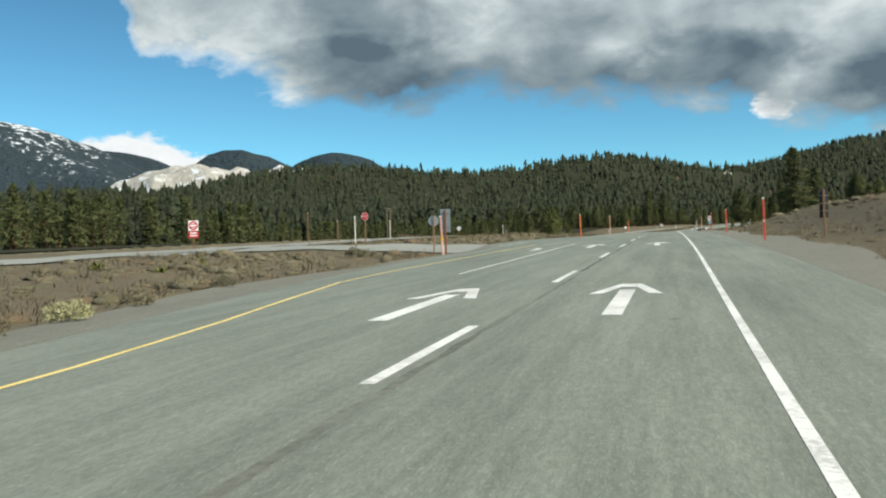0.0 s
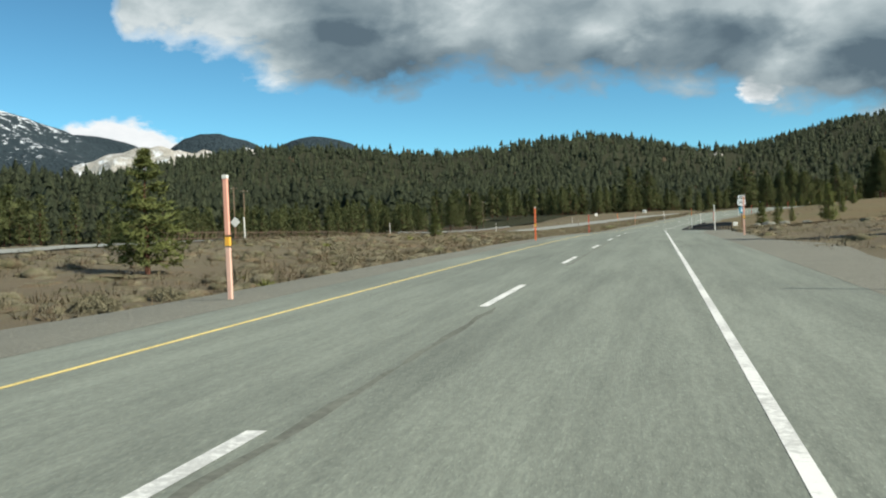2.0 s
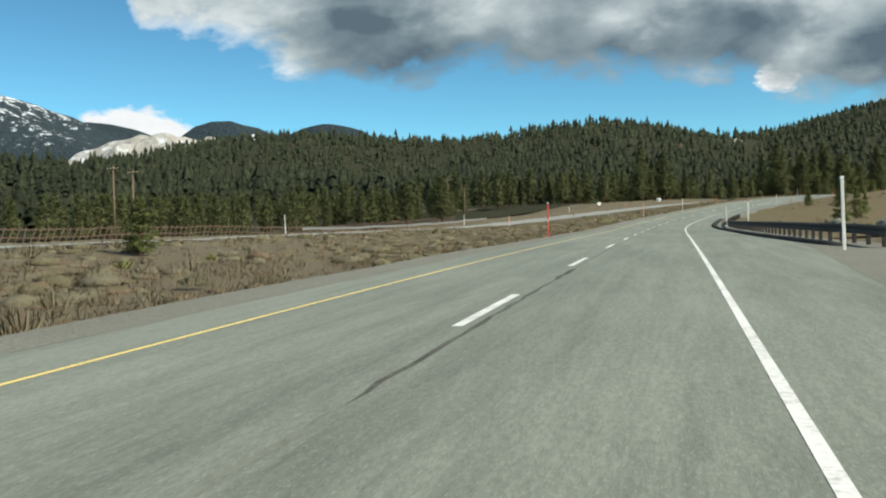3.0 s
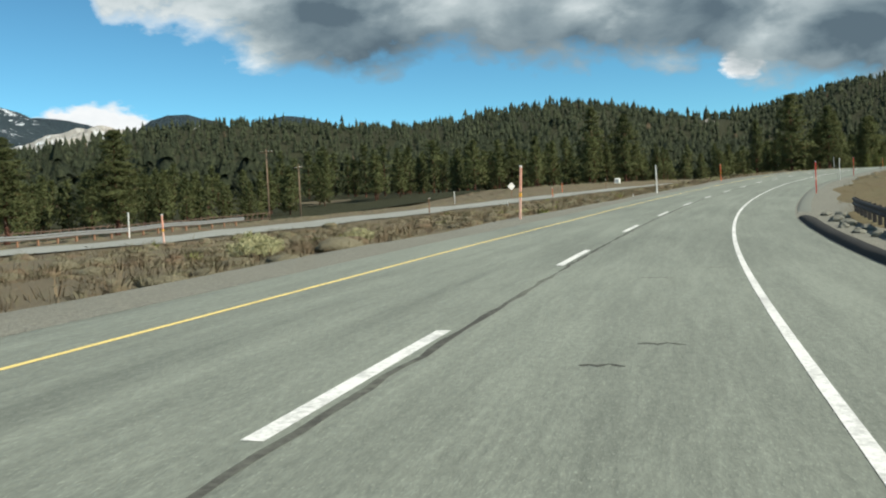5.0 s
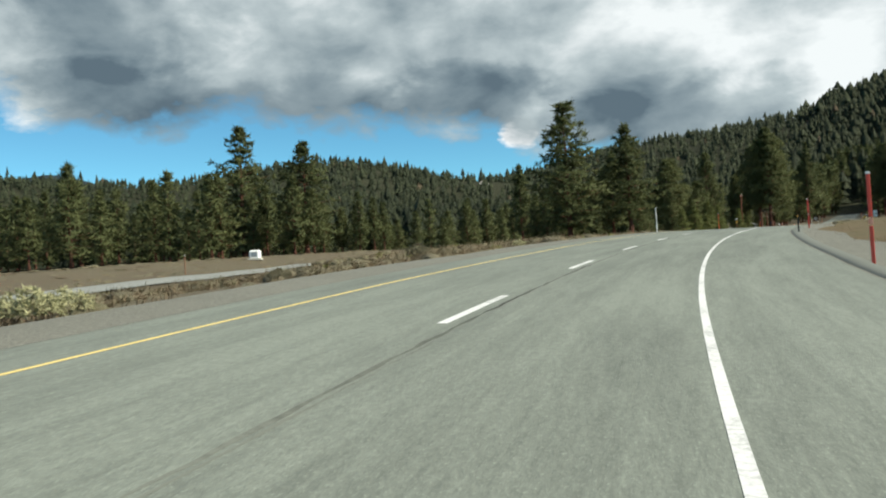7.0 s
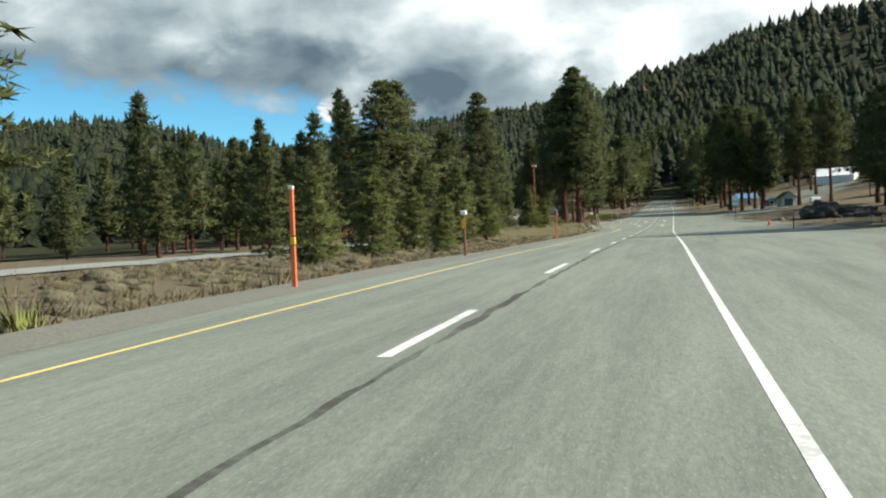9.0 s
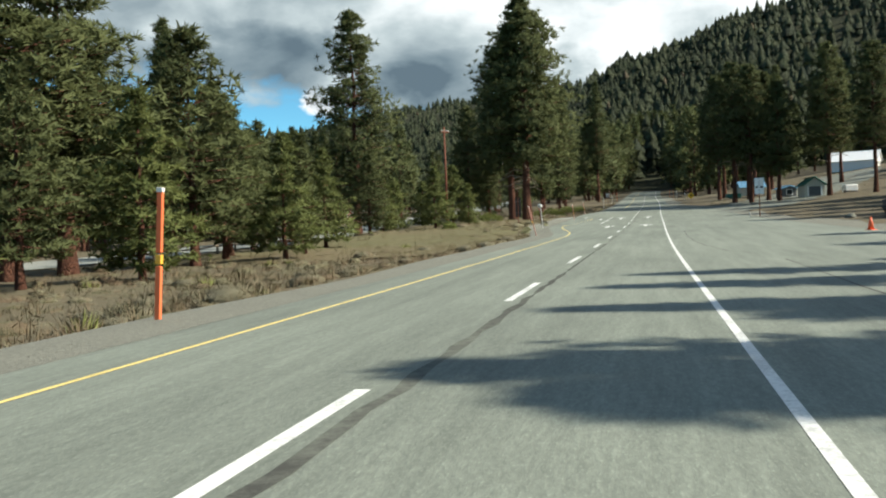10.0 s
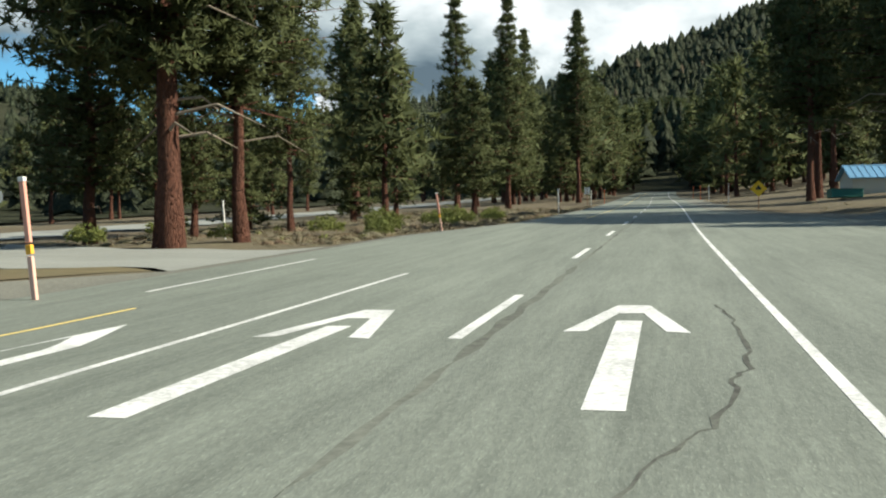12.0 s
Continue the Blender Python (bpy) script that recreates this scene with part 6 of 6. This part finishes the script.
for i, (s, u, r) in enumerate(((150, 10.5, 0.5), (152, 12, 0.4), (147, 13, 0.35), (170, 11.5, 0.4), (205, 4.9, 0.2), (203, 5.1, 0.16), (207, 4.8, 0.2), (200.5, 5.0, 0.18), (198, 4.9, 0.15), (209, 5.1, 0.22), (196, 5.05, 0.17), (201.8, 4.75, 0.14), (204, 4.7, 0.13), (194, 4.9, 0.16), (210.5, 4.8, 0.15), (192, 5.0, 0.14), (415, 12.2, 0.3), (100, 8.5, 0.2), (71, 7.0, 0.2))):
    boulder(s, u, r, i * 1.7, "rough grey boulder lying in the roadside scrub")

# ---- scrub ----
def soft_plants(name, V, centres, mat, label):
    """One mesh of loose blades (three corners each in V), shaded softly as rounded plants round their centres."""
    rng = np.random.RandomState(len(V))
    T = V.reshape(-1, 3, 3)
    out = T.mean(1) - centres
    out /= np.linalg.norm(out, axis=1)[:, None] + 1e-9
    n = out * 0.7 + np.array([0, 0, 0.75]) + rng.normal(size=out.shape) * 0.14
    g = np.cross(T[:, 1] - T[:, 0], T[:, 2] - T[:, 0])
    wrong = (g * n).sum(1) < 0
    T[wrong] = T[wrong][:, [0, 2, 1]]
    n /= np.linalg.norm(n, axis=1)[:, None]
    me = finish(name, T.reshape(-1, 3), np.arange(len(T) * 3).reshape(-1, 3).tolist(), mat, True)
    me.normals_split_custom_set_from_vertices(np.repeat(n, 3, axis=0).tolist())
    return tagged(new(name, me), label, "scrub", kind="stuff")


def scrub(name, spots, mat, label, blades, spread, thin=0.06):
    """Low bushes in one mesh: each a dome of leaning blades with an uneven outline."""
    rng = np.random.RandomState(len(spots) + 3)
    V, C = [], []
    for x, y, z, r in spots:
        n = blades
        a = rng.uniform(0, 2 * math.pi, n)
        q = rng.uniform(0, 1, n) ** 0.6
        lean = rng.uniform(0.2, 1.2, n) * spread
        o = np.stack([x + np.cos(a) * r * q * 0.75, y + np.sin(a) * r * q * 0.75, np.full(n, z) + rng.uniform(0, 0.25, n) * r], -1)
        tip = o + np.stack([np.cos(a) * r * lean * 0.55, np.sin(a) * r * lean * 0.55, r * (1.0 - 0.5 * q) * rng.uniform(0.5, 1.25, n)], -1)
        b = a + 1.57 + rng.uniform(-0.6, 0.6, n)
        side = np.stack([np.cos(b), np.sin(b), rng.uniform(-0.3, 0.3, n)], -1) * r * thin
        V.append(np.stack([o - side, o + side, tip], 1).reshape(-1, 3))
        C.append(np.tile((x, y, z - 0.3 * r), (n, 1)))
    return soft_plants(name, np.concatenate(V), np.concatenate(C), mat, label)


def scrub_spots(seed, n, s0, s1, u0, u1, r0, r1, dense=None, grassy=False):
    rng = np.random.RandomState(seed)
    s = rng.uniform(s0, s1, n)
    u = u0 + (u1 - u0) * rng.uniform(0, 1, n) ** 1.25
    clump = np.sin(s * 0.31 + u * 0.5) + np.sin(s * 0.093 - u * 0.77 + 1.3) + 0.9 * np.sin(s * 0.9 + u * 1.7)
    ok = clump + rng.uniform(-1.4, 1.4, n) > (0.1 if dense is None else dense)
    ok &= ~((np.abs(s - 44.5) < 8.5) & (u < -4)) & ~((np.abs(s - 451.5) < 8.0) & (u < -4)) & ((u > far_near(s) + 1.6) | (u < far_near(s) - 7.8))
    ok &= ~((s > 336) & (s < 480) & (u > 0) & (u < 11.2)) & ~((s > 446) & (s < 535) & (u > drive_edge(0)(s) - 0.4) & (u < drive_edge(1)(s) + 0.4))
    edge = np.where(u < 0, -u + np.minimum(verge_out(s), left_edge(s) - 0.5) - 0.1, u - right_edge(s) - 1.3)
    ok &= edge > 0
    if not grassy:
        ok &= ~((s > 393) & (s < 449) & (u < -5.2) & (rng.uniform(0, 1, n) > 0.22))
    s, u = s[ok], u[ok]
    x, y = spot(s, u)
    return np.stack([x, y, land(s, u) - 0.05, rng.uniform(r0, r1, len(s)) * np.where(rng.uniform(0, 1, len(s)) > 0.9, 1.5, 1.0)], -1)


scrub("dry_grass", scrub_spots(1, 13000, -5, 520, -3.6, -21, 0.12, 0.27, -1.6), "grass", "dry tawny grass tufts covering the median", 14, 0.7, 0.022)
scrub("dry_grass", scrub_spots(7, 5200, -5, 520, -3.6, -9.5, 0.12, 0.24, -2.0), "grass", "short dry tan grass along the edge of the median", 18, 0.8, 0.022)
scrub("sagebrush", scrub_spots(2, 4600, -5, 520, -4.2, -21, 0.12, 0.26), "sage", "grey-brown sagebrush scattered over the median", 40, 0.8, 0.03)
scrub("green_tufts", scrub_spots(6, 700, -5, 520, -4.2, -18, 0.12, 0.28, 0.6), "bush", "low yellow-green tufts among the dry scrub", 50, 0.9, 0.07)
scrub("dry_grass", scrub_spots(3, 6000, -5, 345, 5.4, 30, 0.08, 0.20, -1.4), "grass", "dry tawny grass on the cut bank and field", 10, 0.8, 0.028)
scrub("dry_grass", scrub_spots(9, 5200, 140, 345, 5.4, 34, 0.10, 0.2, -3.0), "meadow", "short olive grass over the meadow inside the bend", 10, 0.9, 0.03)
scrub("green_grass", scrub_spots(12, 4200, 392, 449, -4.5, -20, 0.10, 0.22, -3.0, True), "green_grass", "olive grass growing over the median under the pines", 14, 0.9, 0.03)
scrub("sagebrush", scrub_spots(4, 700, -5, 560, 5.6, 32, 0.16, 0.32, 0.4), "sage", "grey-brown sagebrush on the roadside bank", 36, 0.8, 0.03)


def mounds(spots, label, leaves, size, mat="mound"):
    """Fuzz of low scrub: short fine twigs over the skin of each dome, most of them pointing out and up."""
    rng = np.random.RandomState(len(spots))
    n = leaves
    V, C = [], []
    for x, y, z, r in spots:
        tall = rng.uniform(0.5, 0.85)
        d = rng.normal(size=(n, 3))
        d /= np.linalg.norm(d, axis=1)[:, None]
        d[:, 2] = np.abs(d[:, 2]) * tall
        root = np.array([x, y, z]) + d * r * rng.uniform(0.7, 1.0, n)[:, None]
        way = d * 0.6 + np.array([0, 0, 0.5]) + rng.normal(size=(n, 3)) * 0.45
        tip = root + way * (0.05 + 0.16 * r) * rng.uniform(0.6, 1.3, n)[:, None]
        side = np.cross(way, rng.normal(size=(n, 3)))
        side *= size * rng.uniform(0.6, 1.5, n)[:, None] / (np.linalg.norm(side, axis=1)[:, None] + 1e-9)
        V.append(np.stack([root - side, root + side, tip], 1).reshape(-1, 3))
        C.append(np.tile((x, y, z - 0.2 * r), (n, 1)))
    return soft_plants("low_scrub", np.concatenate(V), np.concatenate(C), mat, label)


def rounded_bodies(spots, label, mat):
    """The leafy mass of rounded brush: lumpy domes, no two alike."""
    rng = np.random.RandomState(len(spots) + 2)
    V, F, base, n = [], [], 0, 9
    ang = np.arange(n) * 2 * math.pi / n
    rings = ((0.86, -0.1), (1.0, 0.28), (0.80, 0.66), (0.42, 0.92))
    for x, y, z, r in spots:
        tall = rng.uniform(0.38, 0.68) * r
        lobe = 1 + 0.16 * np.sin(ang * 2 + rng.uniform(0, 6)) + 0.10 * np.sin(ang * 3 + rng.uniform(0, 6))
        for q, lift in rings:
            rr = r * q * lobe * rng.uniform(0.8, 1.16, n)
            V.append(np.stack([x + np.cos(ang) * rr, y + np.sin(ang) * rr, z + tall * lift * rng.uniform(0.88, 1.1, n)], -1))
        V.append(np.array([[x, y, z + tall * rng.uniform(0.92, 1.04)]]))
        for k in range(len(rings) - 1):
            F.extend((base + k * n + i, base + k * n + (i + 1) % n, base + (k + 1) * n + (i + 1) % n, base + (k + 1) * n + i) for i in range(n))
        top = base + (len(rings) - 1) * n
        F.extend((top + i, top + (i + 1) % n, top + n) for i in range(n))
        base += len(rings) * n + 1
    ob = new("low_scrub", finish("low_scrub", np.concatenate(V), F, mat, True))
    return tagged(ob, label, "scrub", kind="stuff")


def cushions(spots, label):
    """The close woody bodies of low scrub: uneven flat domes that run into one another."""
    rng = np.random.RandomState(len(spots) + 1)
    V, F, base, n = [], [], 0, 6
    ang = np.arange(n) * 2 * math.pi / n
    for x, y, z, r in spots:
        tall = rng.uniform(0.10, 0.28)
        for q, lift in ((1.15, -0.12), (0.7, 0.6)):
            rr = r * q * rng.uniform(0.65, 1.3, n)
            V.append(np.stack([x + np.cos(ang + q) * rr, y + np.sin(ang + q) * rr, z + r * tall * lift * rng.uniform(0.6, 1.4, n)], -1))
        V.append(np.array([[x + rng.uniform(-0.2, 0.2) * r, y, z + r * tall * rng.uniform(0.8, 1.1)]]))
        F.extend((base + i, base + (i + 1) % n, base + n + (i + 1) % n, base + n + i) for i in range(n))
        F.extend((base + n + i, base + n + (i + 1) % n, base + 2 * n) for i in range(n))
        base += 2 * n + 1
    ob = new("low_scrub", finish("low_scrub", np.concatenate(V), F, "cushion", True))
    return tagged(ob, label, "scrub", kind="stuff")


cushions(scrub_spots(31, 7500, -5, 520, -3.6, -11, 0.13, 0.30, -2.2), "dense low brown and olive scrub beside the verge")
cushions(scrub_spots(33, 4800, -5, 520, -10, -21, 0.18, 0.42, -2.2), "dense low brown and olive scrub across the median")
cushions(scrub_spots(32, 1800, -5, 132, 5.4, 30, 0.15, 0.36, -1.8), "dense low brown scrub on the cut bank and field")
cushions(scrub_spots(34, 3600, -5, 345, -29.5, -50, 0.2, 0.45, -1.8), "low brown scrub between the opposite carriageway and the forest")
mounds(scrub_spots(21, 5200, -5, 520, -3.6, -10, 0.14, 0.30, -1.7), "low brown and grey-green scrub grown over the median", 50, 0.005)
mounds(scrub_spots(23, 3000, -5, 520, -10, -21, 0.18, 0.36, -1.7), "low brown and olive scrub across the median", 30, 0.007)
mounds(scrub_spots(22, 1500, -5, 150, 5.4, 22, 0.16, 0.32, -1.4), "low brown scrub on the cut bank and field", 30, 0.006)
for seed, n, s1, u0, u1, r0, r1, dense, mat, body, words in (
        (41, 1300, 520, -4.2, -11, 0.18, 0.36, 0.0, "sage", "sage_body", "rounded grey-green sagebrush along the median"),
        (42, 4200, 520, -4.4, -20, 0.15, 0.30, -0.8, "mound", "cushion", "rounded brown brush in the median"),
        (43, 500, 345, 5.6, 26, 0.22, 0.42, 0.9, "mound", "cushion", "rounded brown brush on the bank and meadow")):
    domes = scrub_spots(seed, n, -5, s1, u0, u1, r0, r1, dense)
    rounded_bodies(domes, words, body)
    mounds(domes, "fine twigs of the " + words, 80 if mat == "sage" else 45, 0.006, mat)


def bush(s, u, r, mat, label, seed, blades=600):
    rng = random.Random(seed)
    v, f, m2 = [], [], []
    for _ in range(blades // 3):
        a, q = rng.uniform(0, 6.3), rng.random() ** 0.5
        c = Vector((math.cos(a) * r * q * 0.8, math.sin(a) * r * q * 0.8, r * (0.25 + 0.75 * rng.random() * (1.05 - q * 0.6))))
        tuft(rng, v, f, m2, c, r * 0.17, 10, 0, 0.5)
    ob = part("bush", finish("bush", v, f, mat))
    ob.location = at(s, u, -0.05)
    tagged(ob, label, "bush", "roadside bushes")


BUSHES = [(195.2, -5.6, 0.55, "pale"), (196.3, -6.0, 0.45, "pale"), (199.8, -5.6, 0.4, "pale"), (200.8, -5.9, 0.34, "pale"), (215.4, -5.8, 0.3, "pale"), (216.5, -6.0, 0.28, "pale"), (261.4, -4.6, 0.45, "pale"), (262.4, -4.9, 0.4, "pale"), (285.6, -8.8, 0.6, "sage"), (286.6, -9.2, 0.5, "pale"), (268.5, -5.2, 0.3, "sage"),
    (86.1, -6.2, 0.3, "sage"), (84.2, -6.2, 0.34, "sage"), (68.7, -6.2, 0.34, "sage"), (69.9, -6.3, 0.3, "pale"), (72.9, -6.0, 0.3, "sage"), (122.9, -6.3, 0.35, "sage"), (101.5, -5.6, 0.36, "sage"), (103.0, -5.5, 0.3, "pale"),
    (83.5, -5.6, 0.35, "sage"), (85.0, -5.4, 0.3, "sage"), (8.0, -5.2, 0.32, "sage"), (10.5, -6.0, 0.4, "pale"), (13.0, -6.6, 0.35, "sage"), (17.0, -7.2, 0.35, "sage"), (32.5, -9.5, 0.45, "sage"), (34.0, -10.5, 0.5, "sage"), (75.0, -5.0, 0.3, "sage"), (287.0, -5.2, 0.35, "pale"), (290.0, -5.6, 0.3, "sage"),
    (347.0, -5.4, 0.35, "pale"), (351.0, -4.9, 0.3, "pale"), (435.4, -11.1, 0.85, "bush"), (436.5, -13.5, 0.8, "bush"), (421.5, -11.8, 0.6, "bush"), (466.0, -8.8, 0.7, "bush"), (469.0, -9.6, 0.9, "bush"), (474.0, -8.6, 1.0, "bush"), (478.0, -8.4, 0.9, "bush"), (483.0, -8.0, 0.8, "bush"), (462.0, -13.0, 0.7, "bush"), (466.0, -21.0, 0.8, "bush"), (467.5, -11.5, 0.9, "bush"), (472.0, -10.6, 1.1, "bush"), (480.5, -9.6, 1.1, "bush"), (486.0, -8.4, 0.9, "bush"), (459.5, -16.5, 0.8, "bush"), (465.0, -17.0, 0.9, "bush"), (452.0, -15.0, 0.6, "bush"), (449.0, -34.0, 0.9, "bush"), (463.0, -35.5, 1.0, "bush"), (474.0, -22.0, 1.0, "bush"), (441.0, -31.5, 0.9, "bush"), (418.0, -11.0, 0.6, "bush"),
    (429.0, -6.3, 0.35, "sage"), (427.0, -6.0, 0.3, "pale"), (414.0, -5.6, 0.3, "pale"), (417.0, -5.9, 0.35, "pale"), (372.0, -5.0, 0.3, "sage"), (360.0, -4.8, 0.28, "sage"), (150.0, -6.0, 0.35, "sage"), (160.0, -6.5, 0.35, "sage"), (156.0, -7.2, 0.3, "pale"), (170.0, -6.8, 0.35, "sage")]
for i, (s, u, r, mat) in enumerate(BUSHES):
    bush(s, u, r, mat, {"pale": "pale yellow-green rabbitbrush on the edge of the median", "bush": "leafy green bush beneath the pines", "sage": "large grey-green sagebrush by the verge"}[mat], i)
